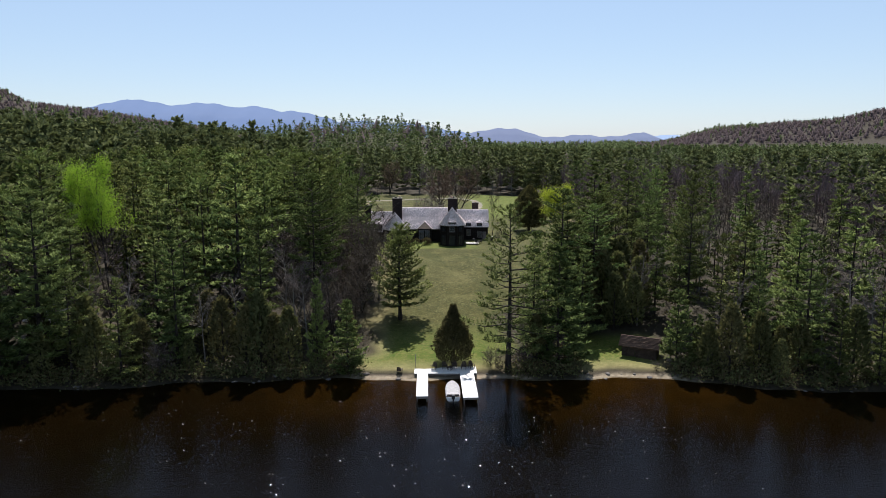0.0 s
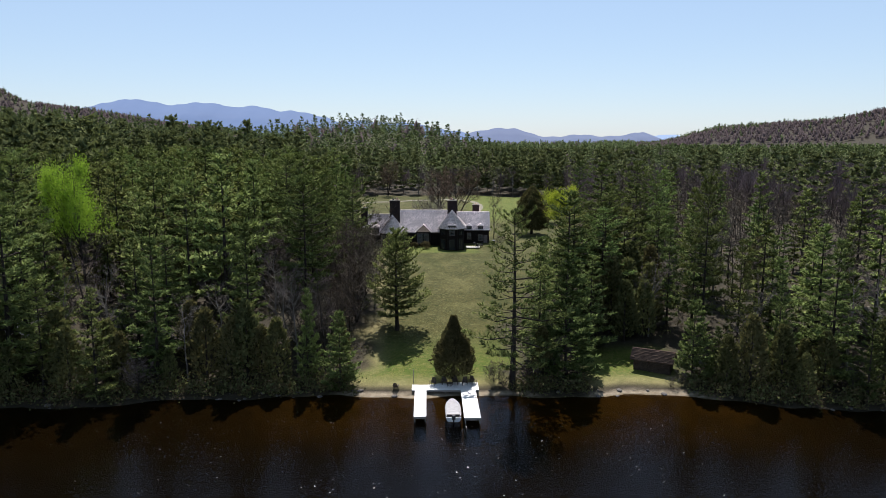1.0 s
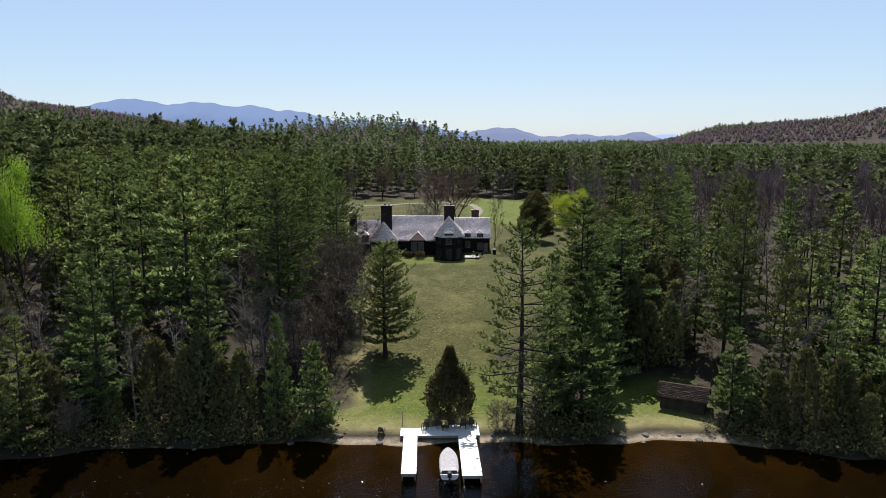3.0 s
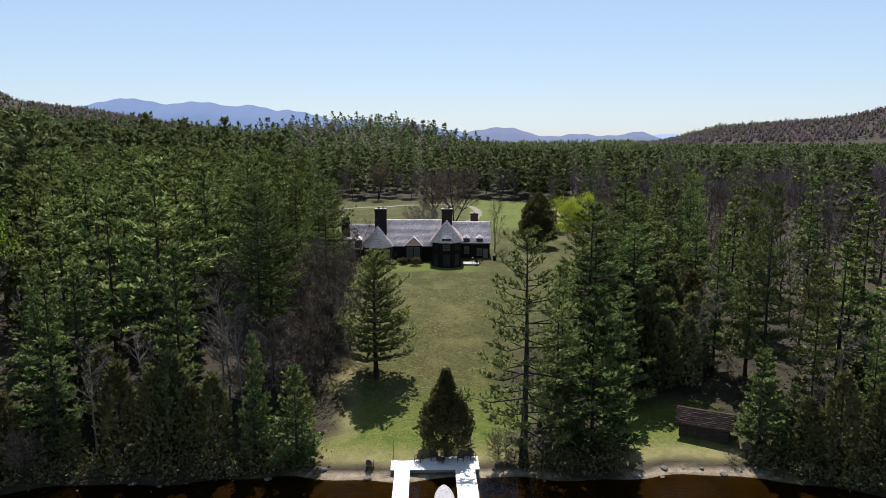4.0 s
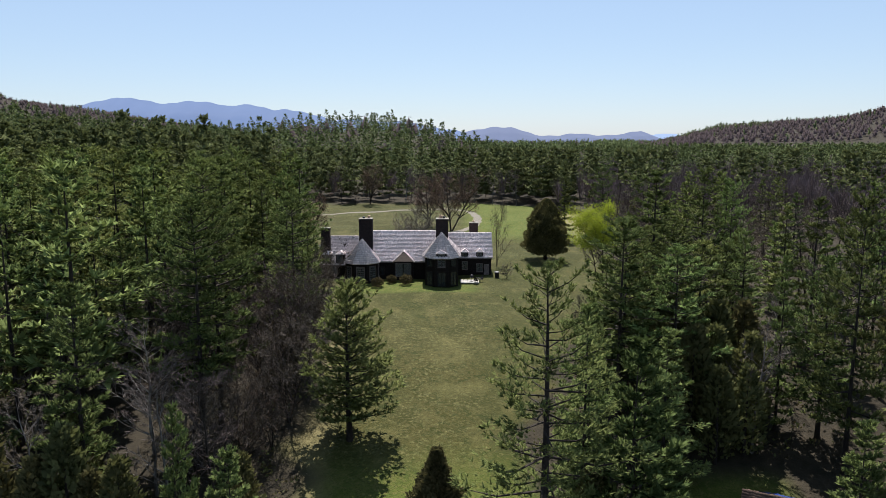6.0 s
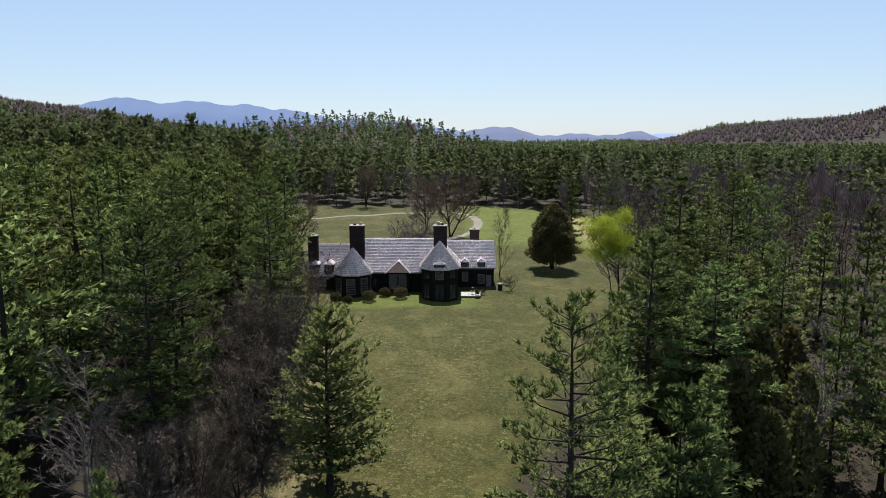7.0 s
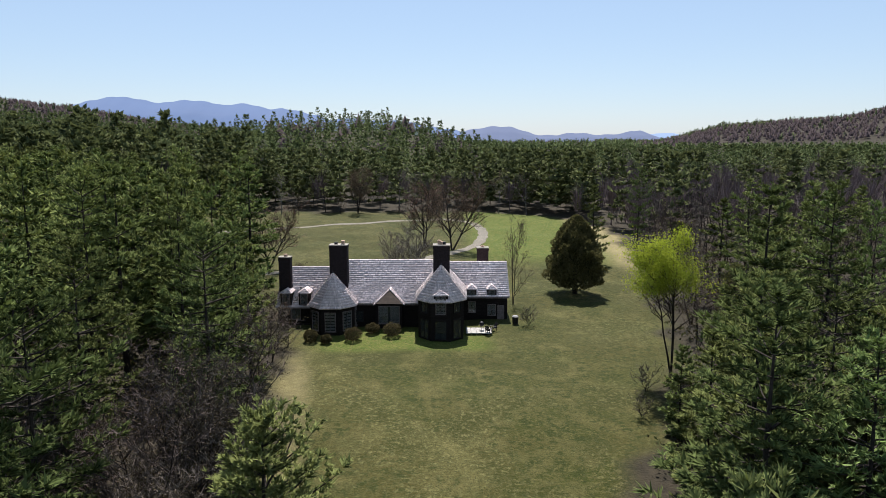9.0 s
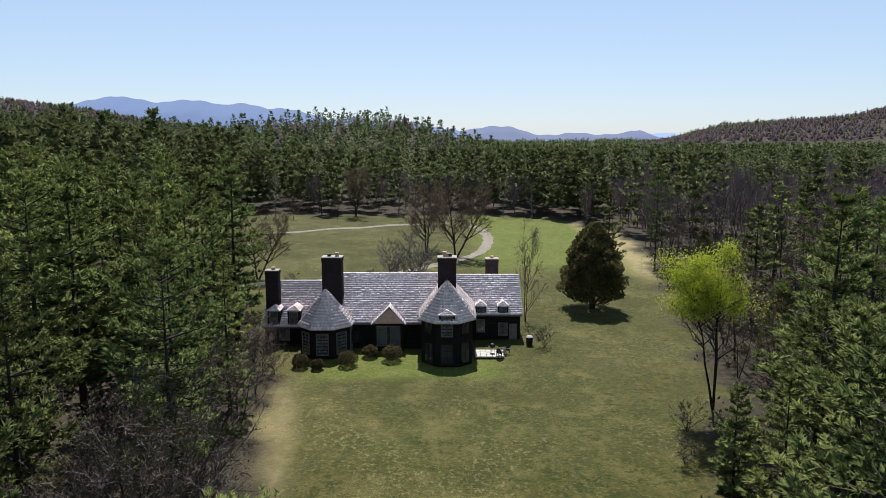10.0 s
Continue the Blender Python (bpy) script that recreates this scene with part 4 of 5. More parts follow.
# ---- the house ----
def shakes(eave_l, eave_r, ridge_r, ridge_l, seed, course=0.36, butt=0.055):
    """Courses of split shakes over a roof plane, each with its own width, butt height and offset."""
    rr = random.Random(seed)
    a, b, c, d = (Vector(v) for v in (eave_l, eave_r, ridge_r, ridge_l))
    slope = ((d + c) / 2 - (a + b) / 2)
    n = max(2, round(slope.length / course))
    nor = (b - a).cross(slope).normalized()
    up_ = slope.normalized()
    vs, fs = [], []
    for i in range(n):
        t0, t1 = i / n, min(1.0, (i + 1.15) / n)
        l0, r0 = a.lerp(d, t0), b.lerp(c, t0)
        l1, r1 = a.lerp(d, t1), b.lerp(c, t1)
        wide = (r0 - l0).length
        s = 0.0
        while s < wide - 0.02:
            w = min(rr.uniform(0.12, 0.30), wide - s)
            u0, u1 = s / wide, (s + w * 0.97) / wide
            lift = nor * rr.uniform(0.45, 1.35) * butt
            drop = up_ * rr.uniform(-0.05, 0.02)
            p, q = l0.lerp(r0, u0) + drop, l0.lerp(r0, u1) + drop
            e, f = l1.lerp(r1, u1) + nor * 0.012, l1.lerp(r1, u0) + nor * 0.012
            k = len(vs)
            vs += [p, q, q + lift, p + lift, e, f]
            fs += [(k, k + 1, k + 2, k + 3), (k + 3, k + 2, k + 4, k + 5)]
            s += w
    return [tuple(v) for v in vs], fs


def roof_part(parent, planes, mat, seed, name="roof", label="", thick=0.14, course=0.36, butt=0.09):
    """Roof of planes (eave left, eave right, ridge right, ridge left): a deck with thickness, and its shakes as a child."""
    bm = bmesh.new()
    sv, sf = [], []
    for i, pl in enumerate(planes):
        a, b, c, d = (Vector(v) for v in pl)
        nor = (b - a).cross((d + c) / 2 - (a + b) / 2).normalized()
        pts = [a, b, c] if (c - d).length < 1e-3 else [a, b, c, d]
        hi = [bm.verts.new(v) for v in pts]
        lo = [bm.verts.new(v - nor * thick) for v in pts]
        bm.faces.new(hi)
        bm.faces.new(lo[::-1])
        for j in range(len(pts)):
            k = (j + 1) % len(pts)
            bm.faces.new((lo[j], lo[k], hi[k], hi[j]))
        v, f = shakes(*pl, seed + i, course, butt)
        sf += [tuple(q + len(sv) for q in g) for g in f]
        sv += v
    bmesh.ops.remove_doubles(bm, verts=bm.verts, dist=0.004)
    deck = part(name, bm, mat, parent, label)
    tagged(part("shingle_cover", mesh_np("shingle_cover", np.array(sv), np.array(sf), mat), None, deck), kind="stuff")
    return deck


def spin(x, y, angle, cx=0.0, cy=0.0):
    c, s = math.cos(angle), math.sin(angle)
    return (cx + x * c - y * s, cy + x * s + y * c)


def window(parent, x, y, z, w, h, face=0.0, bars=(2, 2), curtain=True, deep=0.10, mat=TRIM):
    """Framed window that looks along -y when face is 0 (degrees): frame, sill, each pane, bars, what hangs behind."""
    m = pose(x, y, z, 0, 0, face)
    t = 0.09
    fr = part("window", bevelled(boxes((-w / 2 - t, -w / 2, -deep, 0.02, -t, h + t), (w / 2, w / 2 + t, -deep, 0.02, -t, h + t), (-w / 2, w / 2, -deep, 0.02, h, h + t), (-w / 2, w / 2, -deep, 0.02, -t, 0)), 0.008), mat, parent, "framed window")
    fr.matrix_basis = m
    part("window_sill", bevelled(boxes((-w / 2 - t - 0.04, w / 2 + t + 0.04, -deep - 0.07, -deep - 0.002, -t - 0.05, -t)), 0.008), mat, fr)
    nx_, nz_ = bars
    bs = [(-w / 2 + w * i / nx_ - 0.018, -w / 2 + w * i / nx_ + 0.018, -0.062, -0.022, 0, h) for i in range(1, nx_)]
    bs += [(-w / 2, w / 2, -0.058, -0.026, h * i / nz_ - 0.014, h * i / nz_ + 0.014) for i in range(1, nz_)]
    if bs:
        part("glazing_bar", boxes(*bs), mat, fr)
    for i in range(nx_):
        p = part("pane", boxes((-w / 2 + w * i / nx_, -w / 2 + w * (i + 1) / nx_, -0.044, -0.038, 0, h)), GLASS, fr)
        p.visible_shadow = False
    if curtain:
        for sx in (-1, 1):
            bm = bmesh.new()
            col = []
            for i in range(9):
                xx = sx * (w / 2 - (w * 0.44) * i / 8)
                yy = -0.016 + 0.008 * math.cos(i * 2.4)
                col.append((bm.verts.new((xx, yy, 0.03)), bm.verts.new((xx, yy, h - 0.02))))
            for p, q in zip(col, col[1:]):
                bm.faces.new((p[0], q[0], q[1], p[1]))
            part("curtain", bm, CURTAIN, fr, "pale curtain")
    return fr


def gable_roof(parent, x0, x1, y0, yr, y1, ze, zr, over, seed, mat=SHAKE, label=""):
    """Roof with its ridge along x."""
    k = (zr - ze) / (yr - y0)
    ef, eb = ze - over * k, ze - over * (zr - ze) / (y1 - yr)
    roof_part(parent, [((x0, y0 - over, ef), (x1, y0 - over, ef), (x1, yr, zr), (x0, yr, zr)),
                       ((x1, y1 + over, eb), (x0, y1 + over, eb), (x0, yr, zr), (x1, yr, zr))], mat, seed, label=label)


def house_block(parent, x0, x1, y0, yr, y1, z0, ze, zr):
    """Walls with gable ends, ridge along x."""
    bm = bmesh.new()
    ring = [(y0, z0), (y1, z0), (y1, ze - 0.1), (yr, zr - 0.16), (y0, ze - 0.1)]
    a, b = [bm.verts.new((x0, y, z)) for y, z in ring], [bm.verts.new((x1, y, z)) for y, z in ring]
    bm.faces.new(a)
    bm.faces.new(b[::-1])
    for i in range(5):
        j = (i + 1) % 5
        bm.faces.new((a[j], a[i], b[i], b[j]))
    w = part("wall", bm, STAINED, parent, "dark brown shingled wall")
    z = z0 + 0.5
    courses = []
    while z < ze - 0.2:
        courses.append((x0 + 0.01, x1 - 0.01, y0 - 0.022, y0 + 0.01, z, z + 0.15))
        z += 0.19
    part("shingle_course", boxes(*courses), STAINED, w)
    part("foundation", boxes((x0 - 0.03, x1 + 0.03, y0 - 0.06, y0 + 0.3, z0 - 0.9, z0 + 0.1)), BRICKWORK, parent, "dark stone foundation")
    part("fascia", boxes((x0 - 0.15, x1 + 0.15, y0 - 0.33, y0 - 0.27, ze - 0.42, ze - 0.26)), TRIM, parent)


def chimney(parent, x, y, w, d, z0, z1, flues):
    c = part("chimney", bevelled(boxes((x - w / 2, x + w / 2, y - d / 2, y + d / 2, z0, z1 - 0.55), (x - w / 2 - 0.06, x + w / 2 + 0.06, y - d / 2 - 0.06, y + d / 2 + 0.06, z1 - 0.548, z1 - 0.15)), 0.03), BRICKWORK, parent, "dark brick chimney")
    part("cap", bevelled(boxes((x - w / 2 - 0.08, x + w / 2 + 0.08, y - d / 2 - 0.08, y + d / 2 + 0.08, z1 - 0.147, z1 - 0.03)), 0.03), STONE_CAP, c, "pale stone chimney cap")
    rows_ = []
    z = max(z0, z1 - 5.0) + 0.1
    while z < z1 - 0.65:
        rows_ += [(x - w / 2 - 0.012, x + w / 2 + 0.012, y - d / 2 - 0.012, y + d / 2 + 0.012, z, z + 0.16)]
        z += 0.19
    part("brick_course", boxes(*rows_), BRICKWORK, c)
    for fx, fh, mat in flues:
        bm = bmesh.new()
        for r_, a, b in ((0.22, z1 - 0.028, z1 + fh), (0.27, z1 + fh - 0.10, z1 + fh + 0.02)):
            q = bmesh.ops.create_cone(bm, cap_ends=True, segments=10, radius1=r_, radius2=r_ * 0.94, depth=b - a)
            bmesh.ops.translate(bm, verts=q["verts"], vec=(x + fx, y, (a + b) / 2))
        part("flue", bm, mat, c)


def turret(parent, cx, cy, apothem, z0, ze, za, seed, over=0.32):
    """Eight-sided tower with a tall shake roof."""
    R = apothem / math.cos(math.pi / 8)
    ring = lambda r_: [spin(0, -r_, math.pi / 8 + i * math.pi / 4, cx, cy) for i in range(8)]  # noqa: E731
    t = part("turret", prism(ring(R), z0 - 0.8, ze), STAINED, parent, "eight-sided dark shingled tower")
    z = z0 + 0.5
    while z < ze - 0.2:
        part("shingle_course", prism(ring(R + 0.022), z, z + 0.15), STAINED, t)
        z += 0.38
    Ro, k = R + over, (za - ze) / R
    e = ring(Ro)
    zz = ze - over * k * 0.45
    planes = [((*e[i - 1], zz), (*e[i], zz), (cx, cy, za), (cx, cy, za)) for i in range(8)]
    roof_part(parent, planes, SHAKE, seed, "turret_roof", "tall pointed grey shake roof", 0.1, 0.36, 0.12)
    bm = bmesh.new()
    q = bmesh.ops.create_cone(bm, cap_ends=True, segments=8, radius1=0.12, radius2=0.02, depth=0.3)
    bmesh.ops.translate(bm, verts=q["verts"], vec=(cx, cy, za + 0.12))
    part("finial", bm, DARK_METAL, parent)
    return t


def dormer(parent, x, y, z0, z1, w, depth, seed):
    """Small wall dormer with a hipped shake roof and one window."""
    d = part("dormer", boxes((x - w / 2, x + w / 2, y - 0.08, y + depth, z0, z1)), STAINED, parent, "dark shingled dormer")
    o, za = 0.12, z1 + 0.50
    l, r_, f = x - w / 2 - o, x + w / 2 + o, y - 0.08 - o
    roof_part(parent, [((l, f, z1), (r_, f, z1), (x, y + 0.5, za), (x, y + 0.5, za)),
                       ((r_, f, z1), (r_, y + depth, z1), (x, y + depth, za), (x, y + 0.5, za)),
                       ((l, y + depth, z1), (l, f, z1), (x, y + 0.5, za), (x, y + depth, za))], SHAKE, seed, "dormer_roof", "", 0.05, 0.26, 0.03)
    window(d, x, y - 0.085, z0 + 0.28, w * 0.62, z1 - z0 - 0.45, 0, (2, 2), True, 0.07)
    return d


GZ = 8.45
house = thing("house", 0, -0.1, 0.0, "long dark brown shingled house with weathered grey shake roofs and towers", "house")
house_block(house, -21.0, -12.4, 170.7, 176.0, 181.3, GZ, 11.0, 15.2)
gable_roof(house, -21.3, -12.3, 170.7, 176.0, 181.3, 11.0, 15.2, 0.3, 100)
house_block(house, -12.4, 1.0, 169.0, 175.5, 182.0, GZ, 11.9, 16.25)
gable_roof(house, -12.9, 1.2, 169.0, 175.5, 182.0, 11.9, 16.25, 0.3, 200, label="weathered grey shake roof")
house_block(house, 1.0, 9.0, 172.6, 177.9, 183.2, GZ, 12.0, 15.6)
gable_roof(house, 1.0, 9.3, 172.6, 177.9, 183.2, 12.0, 15.6, 0.3, 300)
turret(house, -13.35, 168.3, 2.75, GZ, 11.95, 15.75, 400)
turret(house, 0.3, 166.0, 2.75, GZ, 13.3, 17.2, 500)
# wing that ties the taller tower to the main roof
part("wall", boxes((-2.45, 3.05, 166.6, 174.0, GZ - 0.8, 13.1)), STAINED, house)
roof_part(house, [((-2.9, 174.2, 12.9), (-2.9, 166.9, 12.9), (0.3, 166.9, 16.3), (0.3, 174.4, 16.3)),
                  ((3.5, 166.9, 12.9), (3.5, 174.2, 12.9), (0.3, 174.4, 16.3), (0.3, 166.9, 16.3))], SHAKE, 600)
chimney(house, -13.0, 171.4, 2.25, 1.5, 12.0, 18.95, ((-0.35, 0.22, DARK_METAL), (0.55, 0.42, CLAY)))
chimney(house, 0.3, 171.4, 2.1, 1.5, 12.0, 18.95, ((-0.3, 0.5, CLAY), (0.35, 0.28, DARK_METAL), (0.0, 0.35, CLAY)))
chimney(house, -20.3, 172.6, 1.5, 1.1, GZ, 17.15, ((0.1, 0.25, CLAY),))
chimney(house, 6.1, 181.4, 1.6, 1.2, 12.0, 17.1, ((0.0, 0.2, CLAY),))
# windows of the low tower
A8 = 2.75
for k_ in (-2, -1, 0, 1, 2):
    fx_, fy_ = spin(0, -A8, k_ * math.pi / 4, -13.35, 168.3)
    window(house, fx_, fy_, 8.95, 1.2, 2.25, k_ * 45, (2, 3))
# gabled bay
part("bay", boxes((-7.95, -4.65, 168.0, 169.1, GZ - 0.8, 11.95)), STAINED, house, "dark bay under a small gable")
bm_ = bmesh.new()
tri_ = [bm_.verts.new(v) for v in ((-8.05, 167.80, 11.85), (-4.55, 167.80, 11.85), (-6.3, 169.55, 13.32))]
tri2_ = [bm_.verts.new(v) for v in ((-8.05, 168.0, 11.80), (-4.55, 168.0, 11.80), (-6.3, 169.75, 13.27))]
bm_.faces.new(tri_)
bm_.faces.new(tri2_[::-1])
part("gable", bm_, LOG_WALL, house, "small dark shingled gable")
roof_part(house, [((-8.25, 171.3, 11.75), (-8.25, 167.7, 11.75), (-6.3, 169.5, 13.4), (-6.3, 171.3, 13.4)),
                  ((-4.35, 167.7, 11.75), (-4.35, 171.3, 11.75), (-6.3, 171.3, 13.4), (-6.3, 169.5, 13.4))], SHAKE, 700, thick=0.06, butt=0.03)
window(house, -6.3, 167.98, 9.35, 2.5, 2.1, 0, (5, 2))
# tall tower: windows above, glazed doors below
for k_ in (-1, 0, 1):
    fx_, fy_ = spin(0, -A8, k_ * math.pi / 4, 0.3, 166.0)
    window(house, fx_, fy_, 11.75, 1.1, 1.25, k_ * 45, (2, 2), k_ == 0, mat=TRIM if k_ == 0 else STAINED)
    window(house, fx_, fy_, 8.6, 1.3, 2.2, k_ * 45, (2, 3), False, mat=STAINED)
dormer(house, 0.3, 163.25, 13.0, 13.95, 1.7, 1.6, 750)
window(house, -1.6, 168.97, 9.3, 0.8, 1.4, 0, (2, 2), False, mat=STAINED)
window(house, -10.1, 168.97, 9.4, 0.8, 1.3, 0, (2, 2), False, mat=STAINED)
# right wing
for x_, z_, w_ in ((4.3, 9.7, 0.85), (6.95, 9.3, 0.95)):
    window(house, x_, 172.57, z_, w_, 1.35, 0, (2, 2))
    dormer(house, x_, 172.6, 11.7, 12.75, 1.2, 2.0, 800)
# left wing
for x_ in (-19.9, -17.55):
    dormer(house, x_, 170.7, 10.9, 12.6, 1.4, 2.2, 820)
window(house, -18.7, 170.67, 9.2, 1.1, 1.3, 0, (2, 2))
door = part("door", bevelled(boxes((8.2 - 0.5, 8.2 + 0.4, 172.5, 172.62, GZ + 0.1, GZ + 2.15)), 0.01), TRIM, house, "brown plank side door")
part("door_handle", boxes((7.78, 7.84, 172.42, 172.5, GZ + 1.0, GZ + 1.12)), DARK_METAL, door)


# ---- beside the house ----
def clump(seed, R, H, n, size, mat):
    """Round clipped bush of small leaves on short stems."""
    rg = np.random.default_rng(seed)
    v = rg.normal(0, 1, (n, 3))
    v /= np.linalg.norm(v, axis=1, keepdims=True)
    p = v * rg.uniform(0.3, 1.0, (n, 1)) ** 0.25 * (R, R, H / 2) * (1 + 0.08 * np.sin(v[:, :1] * 7 + seed)) + (0, 0, H * 0.5)
    p = p[p[:, 2] > 0.08]
    ln = size * rg.uniform(0.6, 1.3, len(p))
    crown = kites(p, rg.normal(0, 0.7, p.shape) + v[:len(p)], rg.normal(0, 1, p.shape), ln, ln * 0.35)
    stems = tubes([([(0, 0, -0.1), (math.cos(a) * R * 0.35, math.sin(a) * R * 0.35, H * 0.45), (math.cos(a) * R * 0.7, math.sin(a) * R * 0.7, H * 0.8)], [0.035, 0.025, 0.008]) for a in np.arange(7) * 0.9 + seed], 4)
    return stems, crown


def bush(x, y, R, H, n, size, mat, label, seed, group=""):
    st, cr = clump(seed, R, H, n, size, mat)
    b = thing("shrub", x, y, height(x, y), label, "shrub", group)
    part("stems", mesh_np("stems", *st, BARK), None, b)
    part("leaves", mesh_np("leaves", *cr, mat), None, b)


for i, (x_, y_, R_) in enumerate(((-15.3, 162.9, 0.95), (-13.4, 162.5, 0.7), (-10.3, 163.6, 1.05), (-8.2, 166.0, 0.85), (-5.7, 164.9, 1.1))):
    bush(x_, y_, R_, R_ * 1.55, 3200, 0.11, SHRUB, "round clipped brown-green shrub before the house wall", 30 + i, "clipped shrubs")
patio = thing("patio", 5.0, 167.4, 8.5, "small pale flagstone patio by the house", "patio")
random.seed(5)
for i in range(5):
    for j in range(4):
        part("flagstone", bevelled(boxes((-1.6 + i * 0.66, -0.97 + i * 0.66, -1.3 + j * 0.66, -0.67 + j * 0.66, -0.10, 0.05 + random.uniform(0, 0.012))), 0.02), FLAG, patio)


def garden_chair(x, y, z, turn, mat=CHAIR_WOOD, label="dark slatted wooden garden chair", group="garden chairs"):
    """Low slatted chair with a raked back and broad arms."""
    c = thing("garden_chair", x, y, z, label, "chair", group, turn)
    for i in range(5):
        s = part("seat_slat", bevelled(boxes((-0.27, 0.27, -0.045, 0.045, 0, 0.02)), 0.004), mat, c)
        s.matrix_basis = pose(0, -0.28 + i * 0.11, 0.38 - i * 0.03, -14, 0, 0)
        b = part("back_slat", bevelled(boxes((-0.05, 0.05, -0.01, 0.01, 0, 0.80 - 0.05 * abs(i - 2))), 0.004), mat, c)
        b.matrix_basis = pose(-0.22 + i * 0.11, 0.2, 0.26, -22, 0, 0)
    for sx in (-1, 1):
        part("arm", bevelled(boxes((sx * 0.33 - 0.07, sx * 0.33 + 0.07, -0.38, 0.38, 0.56, 0.58)), 0.005), mat, c)
        part("front_leg", bevelled(boxes((sx * 0.31 - 0.03, sx * 0.31 + 0.03, -0.34, -0.26, 0, 0.558)), 0.005), mat, c)
        part("back_leg", bevelled(boxes((sx * 0.31 - 0.025, sx * 0.31 + 0.025, 0.24, 0.32, 0, 0.558)), 0.005), mat, c)
    return c


g1 = garden_chair(6.9, 167.6, 8.5, -60, DARK_METAL, "dark metal patio chair", "patio chairs")
copy_thing(g1, pose(6.2, 166.4, 8.56, 0, 0, 150))
grill = thing("barbecue_grill", 5.4, 167.5, 8.56, "black kettle grill on the patio", "grill")
bm_ = bmesh.new()
bmesh.ops.create_uvsphere(bm_, u_segments=14, v_segments=8, radius=0.32)
bmesh.ops.translate(bm_, verts=bm_.verts, vec=(0, 0, 0.8))
part("bowl", bm_, DARK_METAL, grill)
for a_ in (0.3, 2.4, 4.5):
    tv_, tf_ = tubes([([(math.cos(a_) * 0.15, math.sin(a_) * 0.15, 0.6), (math.cos(a_) * 0.32, math.sin(a_) * 0.32, 0)], [0.015, 0.015])], 6)
    part("leg", mesh_np("leg", tv_, tf_, DARK_METAL), None, grill)
bin_ = thing("rubbish_bin", 9.9, 170.4, 8.45, "dark lidded bin beside the house wall", "bin")
bm_ = bmesh.new()
q_ = bmesh.ops.create_cone(bm_, cap_ends=True, segments=16, radius1=0.34, radius2=0.42, depth=1.1)
bmesh.ops.translate(bm_, verts=bm_.verts, vec=(0, 0, 0.55))
part("body", bm_, DARK_METAL, bin_)
bm_ = bmesh.new()
q_ = bmesh.ops.create_cone(bm_, cap_ends=True, segments=16, radius1=0.45, radius2=0.3, depth=0.14)
bmesh.ops.translate(bm_, verts=bm_.verts, vec=(0, 0, 1.18))
part("lid", bm_, COVER, bin_, "grey lid")
w_, t_, tips_ = broadleaf(91, 2.4, 1.7, 7, 3, 9, 0.05, 0.1, 4)
KINDS["low_bush"] = [(2.4, mesh_np("bush_trunk", *w_, BARK), mesh_np("bush_twigs", *t_, TWIG), None)]
LABELS["low_bush"] = "low bare twiggy bush"
for x_, y_, h_ in ((11.6, 169.6, 2.2), (-17.5, 160.5, 2.6), (-2, 200, 2.2), (-6.5, 199.5, 2.6), (-11.5, 201.5, 2.4), (-13.5, 201.0, 2.0), (-15, 200.5, 2.3), (-17.0, 200.2, 2.2), (-24, 198.5, 2.4), (20.5, 147.0, 2.4), (18.8, 142.0, 2.0), (-34, 200, 2.5),
                    (6.2, 97.8, 2.0), (6.9, 99.0, 2.3), (5.6, 99.2, 1.7), (7.4, 96.6, 1.6), (31.0, 97.4, 1.7), (29.4, 96.9, 1.4), (11.0, 98.0, 1.8)):
    plant("low_bush", x_, y_, h_)

# drive
DRIVE = ((-75, 240), (-60, 246.5), (-47, 252), (-32, 262.5), (-13, 271.5), (-4, 274.5), (3, 274), (7.5, 266), (9.3, 255), (9.2, 245), (7.6, 234), (4.5, 226.5), (0, 220), (-5, 215), (-15, 208), (-26, 202.6), (-36, 200.8), (-52, 200))


def ribbon(points, width, n=14):
    pts = [Vector((*p, 0)) for p in points]
    out = []
    for i in range(len(pts) - 1):
        p0, p1, p2, p3 = pts[max(i - 1, 0)], pts[i], pts[i + 1], pts[min(i + 2, len(pts) - 1)]
        for k in range(n):
            t = k / n
            out.append(0.5 * ((2 * p1) + (p2 - p0) * t + (2 * p0 - 5 * p1 + 4 * p2 - p3) * t * t + (3 * p1 - p0 - 3 * p2 + p3) * t ** 3))
    vs, fs = [], []
    for i, p in enumerate(out):
        d = (out[min(i + 1, len(out) - 1)] - out[max(i - 1, 0)]).normalized()
        s = Vector((-d.y, d.x, 0)) * (width / 2) * (1 + 0.12 * math.sin(i * 0.7))
        for k in (-1, -0.5, 0, 0.5, 1):
            q = p + s * k
            vs.append((q.x, q.y, height(q.x, q.y) + 0.12 - 0.07 * abs(k)))
        if i:
            b = (i - 1) * 5
            fs += [(b + k, b + k + 5, b + k + 6, b + k + 1) for k in range(4)]
    return np.array(vs), np.array(fs)


tagged(new("road", mesh_np("road", *ribbon(DRIVE, 2.3), GRAVEL, smooth=True)), "pale winding gravel drive behind the house", "drive", kind="structure")

# ---- dock, boat, shore ----
dock = thing("dock", -0.2, 94.6, 0.75, "white timber dock with two fingers over the water", "dock", turn=2.2)
random.seed(11)


